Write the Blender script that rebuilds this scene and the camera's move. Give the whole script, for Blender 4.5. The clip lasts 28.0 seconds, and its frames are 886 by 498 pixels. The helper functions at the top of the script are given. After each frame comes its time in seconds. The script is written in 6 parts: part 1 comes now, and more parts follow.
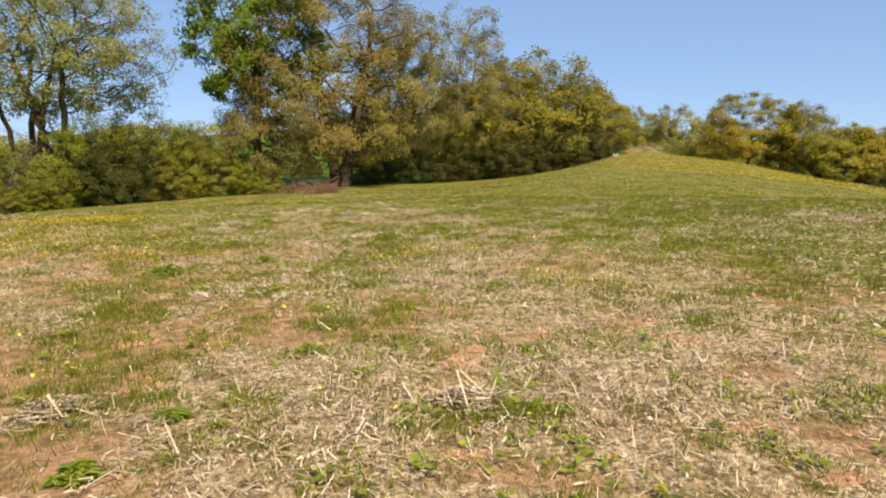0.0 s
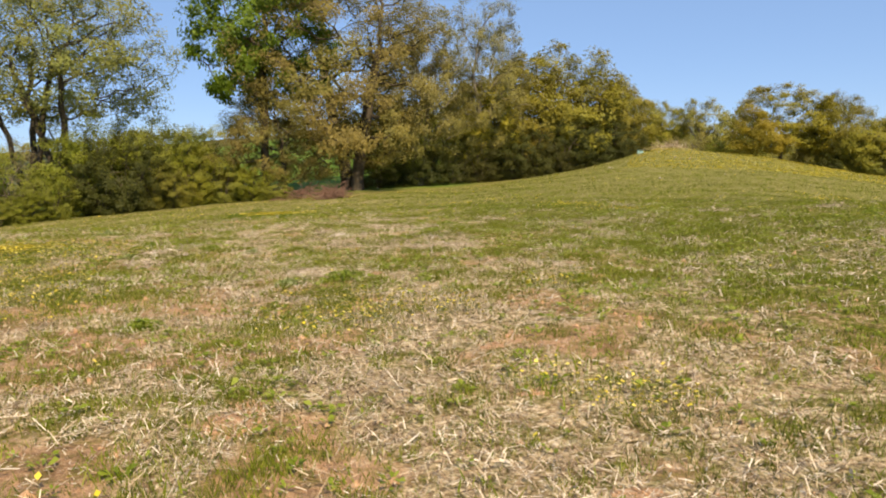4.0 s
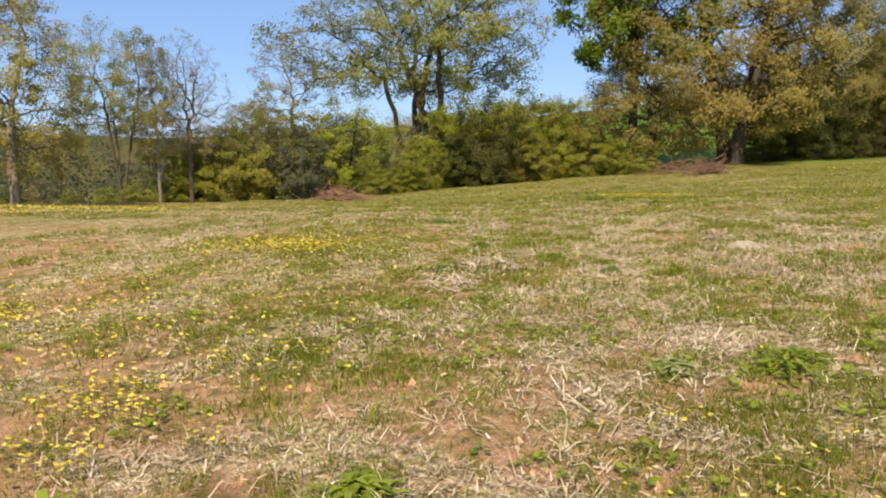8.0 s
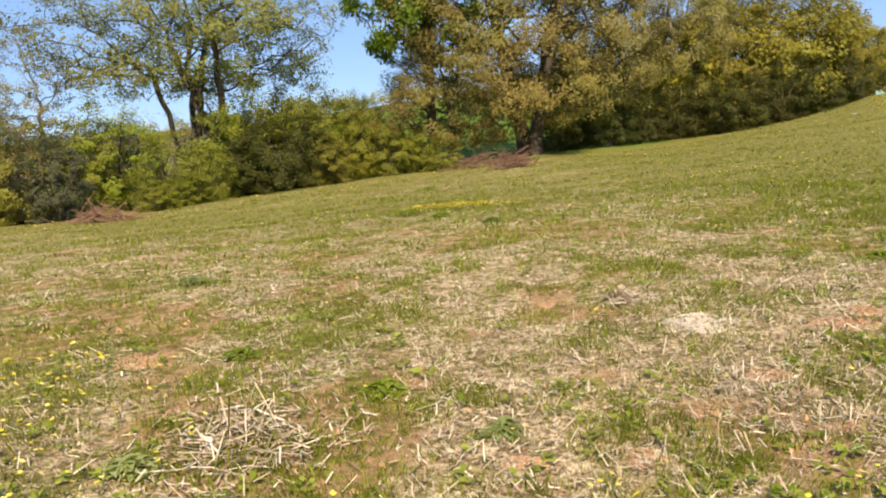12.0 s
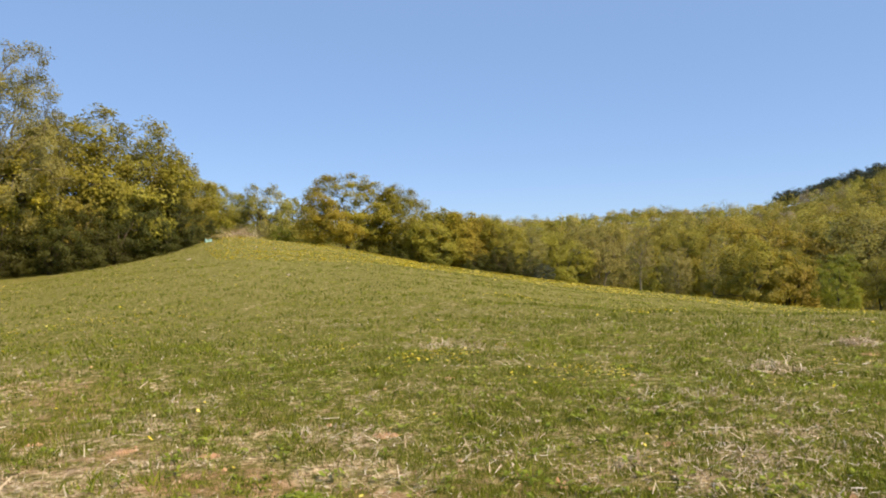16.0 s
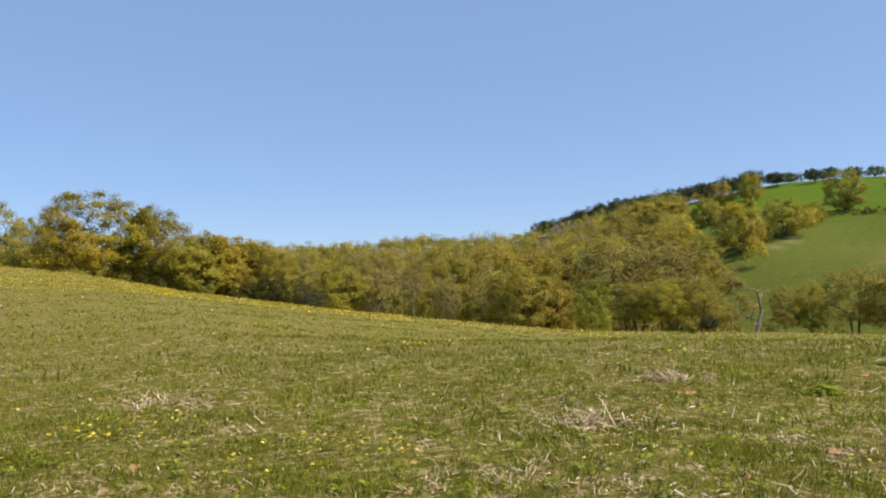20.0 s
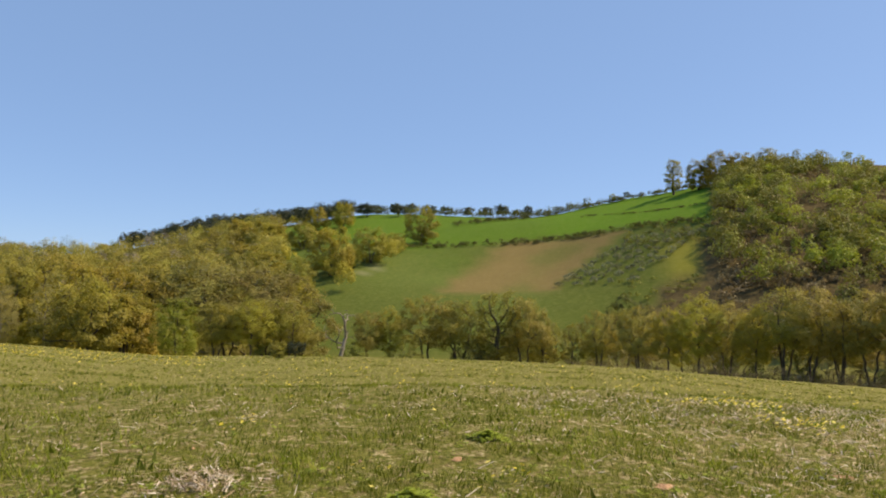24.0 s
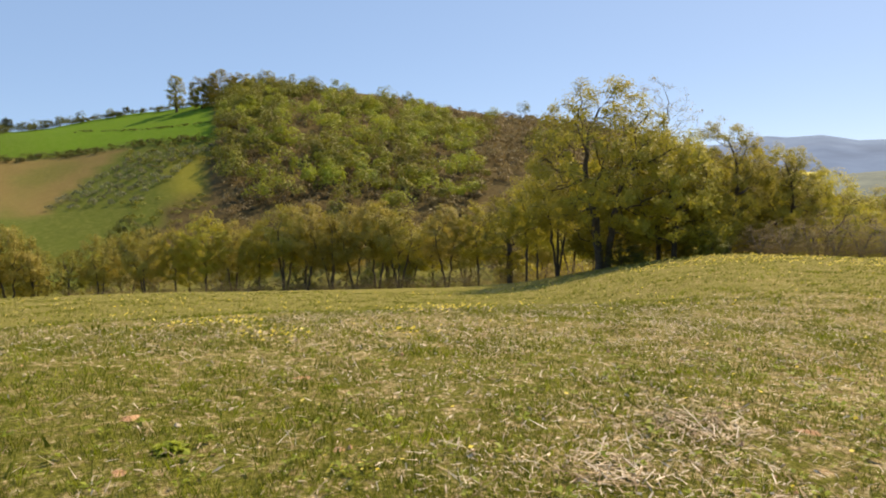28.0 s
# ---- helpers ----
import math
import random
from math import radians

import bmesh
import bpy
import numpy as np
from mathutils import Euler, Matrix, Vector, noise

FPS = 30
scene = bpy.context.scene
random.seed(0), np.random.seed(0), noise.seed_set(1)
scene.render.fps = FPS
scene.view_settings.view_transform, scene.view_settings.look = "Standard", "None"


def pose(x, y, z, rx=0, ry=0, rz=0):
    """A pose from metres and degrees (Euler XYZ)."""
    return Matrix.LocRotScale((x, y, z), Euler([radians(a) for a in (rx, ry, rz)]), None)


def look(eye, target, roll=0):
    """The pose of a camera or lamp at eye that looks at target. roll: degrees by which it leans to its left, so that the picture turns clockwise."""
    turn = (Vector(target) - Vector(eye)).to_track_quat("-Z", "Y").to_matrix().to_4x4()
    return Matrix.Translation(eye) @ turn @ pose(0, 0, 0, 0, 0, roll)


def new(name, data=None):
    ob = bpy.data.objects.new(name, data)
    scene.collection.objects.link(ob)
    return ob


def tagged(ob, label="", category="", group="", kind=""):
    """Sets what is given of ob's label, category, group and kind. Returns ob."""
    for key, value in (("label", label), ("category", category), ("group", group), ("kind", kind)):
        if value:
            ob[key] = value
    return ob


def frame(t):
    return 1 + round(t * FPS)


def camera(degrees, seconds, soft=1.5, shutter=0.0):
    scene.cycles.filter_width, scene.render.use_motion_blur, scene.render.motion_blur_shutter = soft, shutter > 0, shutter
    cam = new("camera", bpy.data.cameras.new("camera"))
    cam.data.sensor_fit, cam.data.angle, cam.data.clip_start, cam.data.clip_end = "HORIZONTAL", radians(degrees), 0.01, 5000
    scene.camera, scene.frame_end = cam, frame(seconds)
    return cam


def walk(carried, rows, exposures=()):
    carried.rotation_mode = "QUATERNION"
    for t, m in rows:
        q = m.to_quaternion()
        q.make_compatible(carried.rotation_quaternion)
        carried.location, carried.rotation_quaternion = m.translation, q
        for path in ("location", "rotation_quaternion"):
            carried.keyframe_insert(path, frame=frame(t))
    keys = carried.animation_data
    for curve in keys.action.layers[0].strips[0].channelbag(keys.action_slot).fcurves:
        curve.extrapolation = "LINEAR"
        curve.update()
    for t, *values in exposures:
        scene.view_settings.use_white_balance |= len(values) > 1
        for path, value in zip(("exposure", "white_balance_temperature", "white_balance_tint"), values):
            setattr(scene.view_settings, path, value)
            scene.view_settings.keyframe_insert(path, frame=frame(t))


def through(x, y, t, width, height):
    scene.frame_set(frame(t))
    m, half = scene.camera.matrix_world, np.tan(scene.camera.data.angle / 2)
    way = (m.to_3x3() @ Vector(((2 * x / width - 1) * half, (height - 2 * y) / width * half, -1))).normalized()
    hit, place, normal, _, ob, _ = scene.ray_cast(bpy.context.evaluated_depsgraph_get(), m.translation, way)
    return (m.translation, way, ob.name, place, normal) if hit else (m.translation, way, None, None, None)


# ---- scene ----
cam = camera(60.8, 28.0, soft=2.0)
PATH = [
    (0, (0.002, -0.011, 1.453), (0.003, 1.979, 1.255), -0.14),
    (0.5, (0.137, 0.523, 1.391), (0.097, 2.513, 1.199), 0.35),
    (1, (0.258, 1.145, 1.423), (0.549, 3.116, 1.252), 0.33),
    (1.5, (0.371, 1.661, 1.425), (0.641, 3.636, 1.269), 0.77),
    (2, (0.375, 2.162, 1.398), (0.331, 4.145, 1.144), 1.47),
    (2.5, (0.357, 2.629, 1.524), (0.326, 4.618, 1.318), -1.15),
    (4.5, (0.640, 3.717, 1.644), (0.538, 5.705, 1.448), -1.08),
    (5, (0.518, 4.365, 1.581), (0.098, 6.312, 1.398), 0.23),
    (5.5, (0.432, 4.942, 1.684), (0.067, 6.903, 1.540), 0.25),
    (6, (0.398, 5.453, 1.734), (0.066, 7.420, 1.587), -0.41),
    (6.5, (0.181, 5.914, 1.685), (-0.317, 7.840, 1.480), -0.67),
    (7, (-0.071, 6.466, 1.750), (-0.576, 8.390, 1.546), -1.29),
    (7.5, (-0.291, 6.975, 1.765), (-0.916, 8.860, 1.529), -1.96),
    (8, (-0.586, 7.534, 1.738), (-1.542, 9.272, 1.481), -1.02),
    (8.5, (-0.849, 8.113, 1.817), (-1.480, 10.006, 1.689), -0.97),
    (9, (-1.005, 8.640, 1.892), (-1.508, 10.559, 1.637), -1.26),
    (9.5, (-1.258, 9.094, 1.840), (-1.837, 10.988, 1.567), -0.04),
    (10, (-1.500, 9.616, 1.863), (-2.067, 11.518, 1.622), -2.30),
    (10.5, (-1.626, 10.147, 1.879), (-2.221, 12.040, 1.628), -2.23),
    (11, (-1.828, 10.710, 1.841), (-2.470, 12.584, 1.572), -2.10),
    (11.5, (-2.037, 11.253, 1.899), (-2.585, 13.155, 1.615), -3.07),
    (13.5, (-2.462, 13.284, 2.000), (-2.680, 15.254, 1.727), -3.26),
    (14, (-2.347, 13.910, 1.997), (-2.089, 15.881, 1.776), -1.14),
    (14.5, (-2.251, 14.397, 2.041), (-1.515, 16.253, 1.930), -0.48),
    (15, (-2.032, 14.784, 2.093), (-1.252, 16.623, 1.988), -0.25),
    (15.5, (-1.816, 15.118, 2.085), (-0.980, 16.932, 2.000), -0.31),
    (16, (-1.659, 15.459, 2.100), (-0.546, 17.121, 2.107), -1.11),
    (16.5, (-1.429, 15.706, 2.070), (-0.408, 17.425, 2.054), -1.48),
    (17, (-1.147, 15.984, 2.062), (0.009, 17.615, 2.004), 0.82),
    (17.5, (-0.919, 16.304, 2.062), (0.489, 17.724, 2.084), -1.00),
    (18, (-0.633, 16.518, 2.068), (0.728, 17.984, 2.094), 0.09),
    (18.5, (-0.388, 16.692, 2.065), (1.030, 18.101, 2.103), -0.00),
    (19, (-0.154, 17.013, 2.075), (1.491, 18.144, 2.202), -3.08),
    (19.5, (0.115, 17.190, 2.040), (1.783, 18.283, 2.196), -4.18),
    (20, (0.298, 17.323, 2.009), (1.848, 18.585, 2.075), -1.29),
    (20.5, (0.506, 17.577, 2.003), (2.040, 18.860, 2.001), 0.31),
    (22.5, (2.621, 17.865, 2.272), (4.349, 18.873, 2.278), -0.89),
    (23, (2.920, 17.977, 2.246), (4.660, 18.963, 2.280), -0.71),
    (23.5, (3.141, 18.075, 2.247), (5.011, 18.779, 2.335), -0.67),
    (24, (3.253, 18.146, 2.273), (5.224, 18.469, 2.386), 1.10),
    (24.5, (3.270, 18.081, 2.299), (5.253, 18.334, 2.359), 1.01),
    (25, (3.251, 18.007, 2.310), (5.238, 18.230, 2.308), 0.66),
    (25.5, (3.276, 17.945, 2.313), (5.273, 18.042, 2.263), -0.42),
    (26, (3.279, 17.881, 2.326), (5.255, 17.587, 2.233), -1.43),
    (26.5, (3.281, 17.822, 2.325), (5.195, 17.255, 2.212), -2.02),
    (27, (3.276, 17.793, 2.329), (5.144, 17.091, 2.209), -1.56),
    (27.5, (3.258, 17.776, 2.333), (5.086, 16.971, 2.222), -1.10),
    (28, (3.261, 17.760, 2.331), (5.045, 16.862, 2.231), -1.06),
]
walk(cam, [(t, look(eye, target, roll)) for t, eye, target, roll in PATH], exposures=[(0, 0.36, 8500, 10), (8, 0.4, 8000, 10), (12, 0.54, 8000, 10), (14, 0.57, 8000, 10), (15.5, 0.4, 8000, 10), (17, 0.38, 8200, 10), (24, 0.29, 8200, 10), (28, 0.44, 9200, 10)])

# ---- world, sun ----
SUN_AZ, SUN_EL = radians(-157), radians(48)   # azimuth to the left from +y
SUN_WAY = Vector((-math.sin(SUN_AZ) * math.cos(SUN_EL), math.cos(SUN_AZ) * math.cos(SUN_EL), math.sin(SUN_EL)))
world = bpy.data.worlds.new("sky")
scene.world = world
world.use_nodes = True
wn = world.node_tree.nodes
sky = wn.new("ShaderNodeTexSky")
sky.sky_type, sky.sun_disc = "NISHITA", False
sky.sun_elevation, sky.sun_rotation = SUN_EL, -SUN_AZ
sky.altitude, sky.air_density, sky.dust_density, sky.ozone_density = 2000, 0.75, 2.6, 2.6
tint = wn.new("ShaderNodeMix")
tint.data_type, tint.blend_type = "RGBA", "MULTIPLY"
tint.inputs[0].default_value, tint.inputs[7].default_value = 1.0, (0.97, 0.985, 1.06, 1)
even = wn.new("ShaderNodeMix")   # spring haze evens out the blue from zenith to skyline
even.data_type, even.inputs[0].default_value, even.inputs[7].default_value = "RGBA", 0.58, (1.85, 2.95, 5.15, 1)
world.node_tree.links.new(sky.outputs[0], even.inputs[6])
world.node_tree.links.new(even.outputs[2], tint.inputs[6])
depth = wn.new("ShaderNodeHueSaturation")
depth.inputs["Hue"].default_value, depth.inputs["Saturation"].default_value = 0.499, 1.1
world.node_tree.links.new(tint.outputs[2], depth.inputs["Color"])
world.node_tree.links.new(depth.outputs[0], wn["Background"].inputs[0])
wn["Background"].inputs[1].default_value = 0.15
sun_data = bpy.data.lights.new("sun", "SUN")
sun_data.energy, sun_data.angle, sun_data.color = 4.9, radians(0.53), (1.0, 0.88, 0.69)
sun = new("sun", sun_data)
sun.matrix_world = look(SUN_WAY * 100, (0, 0, 0))

# ---- the lie of the land: field edge, valley and crest by azimuth round the field ----
CX, CY, CZ = 1.0, 15.0, 0.35
# azimuth, edge distance, edge height
EDGE_W = [(84.1, 48.2, -0.44), (67.7, 48.1, -0.71), (60.1, 49.1, -1.24), (52.1, 50.2, -1.56), (43.3, 49.3, -1.49), (33.7, 49.4, -1.07),
          (24.2, 49.6, -0.6), (15, 50.1, -0.15), (8.3, 51.3, 0.12), (1.3, 54, 0.2), (-2.7, 57.9, 0.5), (-7.9, 66.7, 1.35),
          (-12.5, 75.5, 2.56), (-15.7, 82.3, 4.49), (-20.8, 82.1, 3.39), (-25.7, 75.9, 2.29), (-29.9, 75.8, 0.96)]
EDGE_E = [(-36.3, 73.5, -0.28), (-42.7, 71.2, -1.41), (-51, 68.9, -2.41), (-58.5, 66.7, -3.23), (-64.5, 69.3, -3.47), (-73.8, 66, -3.28),
          (-81.8, 62.6, -3.09), (-89.8, 60.2, -3.17), (-97.7, 58.7, -3.34), (-104.8, 57.3, -3.53), (-113.6, 56.7, -3.61),
          (-120, 56.3, -3.22), (-125, 58, -2.23), (-130.4, 59.7, -1.52), (-134.5, 61.4, -1.29), (-139.8, 61.1, -1.47),
          (-143.9, 60.8, -1.54), (-162.2, 59.8, -1.38)]
# azimuth, valley distance, valley height, crest distance, crest height
FAR_W = [(75, 150, -9, 600, 19), (59, 150, -9, 600, 18), (47, 150, -9, 600, 15), (32, 140, -4, 500, 18), (21, 125, 2.5, 380, 19), (14, 125, 4.5, 380, 23),
         (5, 125, 5, 350, 23), (-10, 150, 5, 300, 12), (-30, 160, -2, 330, 9), (-38, 180, -9, 450, 14)]
FAR_E = [(-45, 175, -12, 450, 15), (-53, 160, -13, 450, 20), (-57.5, 150, -14, 450, 20), (-61, 145, -14, 420, 27), (-66, 140, -14, 400, 33), (-73.5, 135, -14, 390, 41),
         (-80, 130, -14, 380, 39.5), (-88, 130, -13, 360, 39.5), (-93, 130, -13, 330, 42.5), (-98, 128, -13, 305, 45), (-104, 125, -12, 300, 51), (-109, 125, -12, 300, 49), (-113, 125, -12, 300, 46),
         (-118, 125, -12, 300, 41.5), (-125, 125, -12, 300, 35), (-132, 125, -12, 280, 27), (-139, 130, -12, 250, 12)]
FAR_S = [(-147, 130, -13, 240, -2), (-155, 140, -14, 300, -8), (-180, 150, -12, 500, 6), (120, 150, -8, 500, 15)]
# near lie of the field: height = sum of these with x/10, y/10
NEAR = (-0.217, 0.137, 0.706, -0.022, 0.018, -0.161)


def ring(rows, az):
    """Smooth interpolation of rows by azimuth, all the way round."""
    a = np.array([r[0] for r in rows], float)
    v = np.array([r[1:] for r in rows], float)
    order = np.argsort(a)
    a, v = a[order], v[order]
    a = np.concatenate([[a[-1] - 360], a, [a[0] + 360]])
    v = np.concatenate([v[-1:], v, v[:1]])
    return np.stack([np.interp(az, a, v[:, k]) for k in range(v.shape[1])], -1)


_AZ = np.arange(-180, 180.1, 1.0)


def _smooth(table):
    k = np.array([1, 2, 3, 4, 3, 2, 1]) / 16.0
    wrap = np.concatenate([table[-4:-1], table, table[1:4]])
    return np.stack([np.convolve(wrap[:, c], k, "valid") for c in range(table.shape[1])], -1)


EDGE_T, FAR_T = _smooth(ring(EDGE_W + EDGE_E, _AZ)), _smooth(ring(FAR_W + FAR_E + FAR_S, _AZ))


def swell(x, y):
    """Small rolls of the ground."""
    return (0.05 * np.sin(x * 0.35 + 1.3) * np.sin(y * 0.29 + 0.4) + 0.03 * np.sin(x * 0.9 + y * 0.5) + 0.02 * np.sin(y * 1.4 - x * 0.6 + 2))


def height(x, y):
    """Height of the land at x, y (numbers or arrays)."""
    x, y = np.asarray(x, float), np.asarray(y, float)
    dx, dy = x - CX, y - CY
    r, az = np.hypot(dx, dy), np.degrees(np.arctan2(-dx, dy))
    re, ze = (np.interp(az, _AZ, EDGE_T[:, k]) for k in range(2))
    rv, zv, rc, zc = (np.interp(az, _AZ, FAR_T[:, k]) for k in range(4))
    field = CZ + (ze - CZ) * np.clip(r / re, 0, 1) ** np.interp(ze, [0, 1, 4], [1, 1.3, 2.0])
    p, q = np.clip(x, -14, 20) / 10, np.clip(y, -10, 34) / 10
    close = NEAR[0] + NEAR[1] * p + NEAR[2] * q + NEAR[3] * p * p + NEAR[4] * p * q + NEAR[5] * q * q
    k = np.clip((r - 10) / 22, 0, 1)
    field = close + (field - close) * k * k * (3 - 2 * k)
    s = np.clip((r - re) / (rv - re), 0, 1)
    down = ze + (zv - ze) * (s * s * (3 - 2 * s) * 0.6 + 0.4 * s)
    u = np.clip((r - rv) / (rc - rv), 0, 1)
    up = zv + (zc - zv) * (0.75 * u + 0.25 * np.sin(u * math.pi / 2))
    w = np.clip((r - rc) / 1200, 0, 1)
    over = zc - (zc + 25) * w * w * (3 - 2 * w)
    z = np.where(r < re, field, np.where(r < rv, down, np.where(r < rc, up, over)))
    near = np.clip(1.6 - r / 60, 0, 1)
    far = np.clip((r - 100) / 100, 0, 1)
    return z + swell(x, y) * near + far * 1.2 * np.sin(x * 0.045 + 0.7) * np.sin(y * 0.05)


def place(az, r):
    a = radians(az)
    x, y = CX - math.sin(a) * r, CY + math.cos(a) * r
    return x, y, float(height(x, y))

# ---- materials ----
def mat(name):
    m = bpy.data.materials.new(name)
    m.use_nodes = True
    nt = m.node_tree
    return m, nt, nt.nodes["Principled BSDF"]


def node(nt, kind, **values):
    n = nt.nodes.new(kind)
    for key, value in values.items():
        if key in n.inputs:
            n.inputs[key].default_value = value
    return n


def noise_of(nt, scale, detail=4, rough=0.55, vector=None):
    n = node(nt, "ShaderNodeTexNoise", Scale=scale, Detail=detail, Roughness=rough)
    if vector:
        nt.links.new(vector, n.inputs["Vector"])
    return n.outputs["Fac"]


def ramp(nt, fac, stops):
    n = nt.nodes.new("ShaderNodeValToRGB")
    e = n.color_ramp.elements
    while len(e) < len(stops):
        e.new(0.5)
    for k, (p, c) in enumerate(stops):
        e[k].position, e[k].color = p, (*c, 1)
    nt.links.new(fac, n.inputs[0])
    return n.outputs[0]


def mix(nt, fac, a, b, blend="MIX"):
    n = nt.nodes.new("ShaderNodeMix")
    n.data_type, n.blend_type = "RGBA", blend
    for sock, v in ((n.inputs[0], fac), (n.inputs[6], a), (n.inputs[7], b)):
        if isinstance(v, (int, float)):
            sock.default_value = v
        elif isinstance(v, tuple):
            sock.default_value = (*v, 1)
        else:
            nt.links.new(v, sock)
    return n.outputs[2]


def maths(nt, op, a, b=0.0, clamp=False):
    n = nt.nodes.new("ShaderNodeMath")
    n.operation, n.use_clamp = op, clamp
    for sock, v in zip(n.inputs, (a, b)):
        if isinstance(v, (int, float)):
            sock.default_value = v
        else:
            nt.links.new(v, sock)
    return n.outputs[0]


def bump(nt, bsdf, fac, strength, distance):
    n = node(nt, "ShaderNodeBump", Strength=strength, Distance=distance)
    nt.links.new(fac, n.inputs["Height"])
    nt.links.new(n.outputs[0], bsdf.inputs["Normal"])


def place_vector(nt):
    return nt.nodes.new("ShaderNodeNewGeometry").outputs["Position"]


def leaf_material(name, dark, light, through=0.3, rough=0.55):
    """Thin leaves: part of the light goes through; colour differs leaf by leaf and tree by tree."""
    m, nt, b = mat(name)
    geo = nt.nodes.new("ShaderNodeNewGeometry")
    info = nt.nodes.new("ShaderNodeObjectInfo")
    mid = tuple((d + l) / 2 for d, l in zip(dark, light))
    c = ramp(nt, geo.outputs["Random Per Island"], [(0.0, tuple(0.55 * d + 0.45 * n for d, n in zip(dark, mid))), (0.5, mid), (1.0, tuple(0.55 * l + 0.45 * n for l, n in zip(light, mid)))])
    big = noise_of(nt, 0.7, 2, 0.5, geo.outputs["Position"])
    c = mix(nt, maths(nt, "MULTIPLY", big, 0.25), c, tuple(v * 0.7 for v in dark))
    shade = nt.nodes.new("ShaderNodeAttribute")
    shade.attribute_name = "shade"
    cell = node(nt, "ShaderNodeTexVoronoi", Scale=0.13)
    nt.links.new(geo.outputs["Position"], cell.inputs["Vector"])
    apart = nt.nodes.new("ShaderNodeSeparateColor")
    nt.links.new(cell.outputs["Color"], apart.inputs[0])
    hue = node(nt, "ShaderNodeHueSaturation", Saturation=1.0)
    nt.links.new(maths(nt, "ADD", maths(nt, "ADD", maths(nt, "MULTIPLY", info.outputs["Random"], 0.022), maths(nt, "MULTIPLY", apart.outputs[1], 0.026)), 0.476), hue.inputs["Hue"])
    nt.links.new(maths(nt, "ADD", maths(nt, "ADD", maths(nt, "MULTIPLY", info.outputs["Random"], 0.3), maths(nt, "ADD", maths(nt, "MULTIPLY", apart.outputs[0], 0.25), shade.outputs["Fac"])), 0.73), hue.inputs["Value"])
    nt.links.new(c, hue.inputs["Color"])
    c = hue.outputs[0]
    nt.links.new(c, b.inputs["Base Color"])
    b.inputs["Roughness"].default_value = rough
    b.inputs["Specular IOR Level"].default_value = 0.25
    t = nt.nodes.new("ShaderNodeBsdfTranslucent")
    nt.links.new(mix(nt, 0.6, c, tuple(v * 1.25 for v in light)), t.inputs[0])
    s = node(nt, "ShaderNodeMixShader", Fac=through)
    nt.links.new(b.outputs[0], s.inputs[1])
    nt.links.new(t.outputs[0], s.inputs[2])
    nt.links.new(s.outputs[0], nt.nodes["Material Output"].inputs[0])
    return m


def rough_material(name, stops, scale, fine, bump_by=0.4, depth=0.02, rough=0.9):
    """Matt natural surface with variation at two scales."""
    m, nt, b = mat(name)
    p = place_vector(nt)
    a, f = noise_of(nt, scale, 5, 0.6, p), noise_of(nt, fine, 4, 0.65, p)
    c = ramp(nt, maths(nt, "ADD", maths(nt, "MULTIPLY", a, 0.6), maths(nt, "MULTIPLY", f, 0.4)), stops)
    info = nt.nodes.new("ShaderNodeObjectInfo")
    v = node(nt, "ShaderNodeHueSaturation")
    nt.links.new(maths(nt, "ADD", maths(nt, "MULTIPLY", info.outputs["Random"], 0.3), 0.85), v.inputs["Value"])
    nt.links.new(c, v.inputs["Color"])
    nt.links.new(v.outputs[0], b.inputs["Base Color"])
    b.inputs["Roughness"].default_value = rough
    b.inputs["Specular IOR Level"].default_value = 0.2
    bump(nt, b, f, bump_by, depth)
    return m


def island_material(name, stops, through=0.0, rough=0.8):
    """Many small bits in one mesh, each with its own shade."""
    m, nt, b = mat(name)
    geo = nt.nodes.new("ShaderNodeNewGeometry")
    c = ramp(nt, geo.outputs["Random Per Island"], stops)
    c = mix(nt, maths(nt, "MULTIPLY", noise_of(nt, 0.6, 3, 0.5, geo.outputs["Position"]), 0.5), c, tuple(v * 0.7 for v in stops[0][1]))
    nt.links.new(c, b.inputs["Base Color"])
    b.inputs["Roughness"].default_value = rough
    b.inputs["Specular IOR Level"].default_value = 0.2
    if through:
        t = nt.nodes.new("ShaderNodeBsdfTranslucent")
        nt.links.new(c, t.inputs[0])
        s = node(nt, "ShaderNodeMixShader", Fac=through)
        nt.links.new(b.outputs[0], s.inputs[1])
        nt.links.new(t.outputs[0], s.inputs[2])
        nt.links.new(s.outputs[0], nt.nodes["Material Output"].inputs[0])
    return m


BARK = rough_material("bark", [(0.3, (0.035, 0.028, 0.02)), (0.6, (0.12, 0.1, 0.075)), (0.8, (0.2, 0.18, 0.14))], 3, 22, 0.7, 0.03)
BARK_PALE = rough_material("pale_bark", [(0.3, (0.12, 0.1, 0.08)), (0.6, (0.24, 0.22, 0.18)), (0.8, (0.34, 0.32, 0.28))], 3, 22, 0.6, 0.03)
LEAF_OLIVE = leaf_material("olive_leaf", (0.16, 0.148, 0.022), (0.37, 0.33, 0.052))
LEAF_SAGE = leaf_material("sage_leaf", (0.09, 0.1, 0.055), (0.24, 0.26, 0.15))
LEAF_TAN = leaf_material("tan_olive_leaf", (0.16, 0.142, 0.036), (0.38, 0.335, 0.095))
LEAF_MOSS = leaf_material("moss_green_leaf", (0.12, 0.135, 0.022), (0.3, 0.31, 0.05))
LEAF_GOLD = leaf_material("golden_leaf", (0.21, 0.173, 0.022), (0.45, 0.38, 0.055))
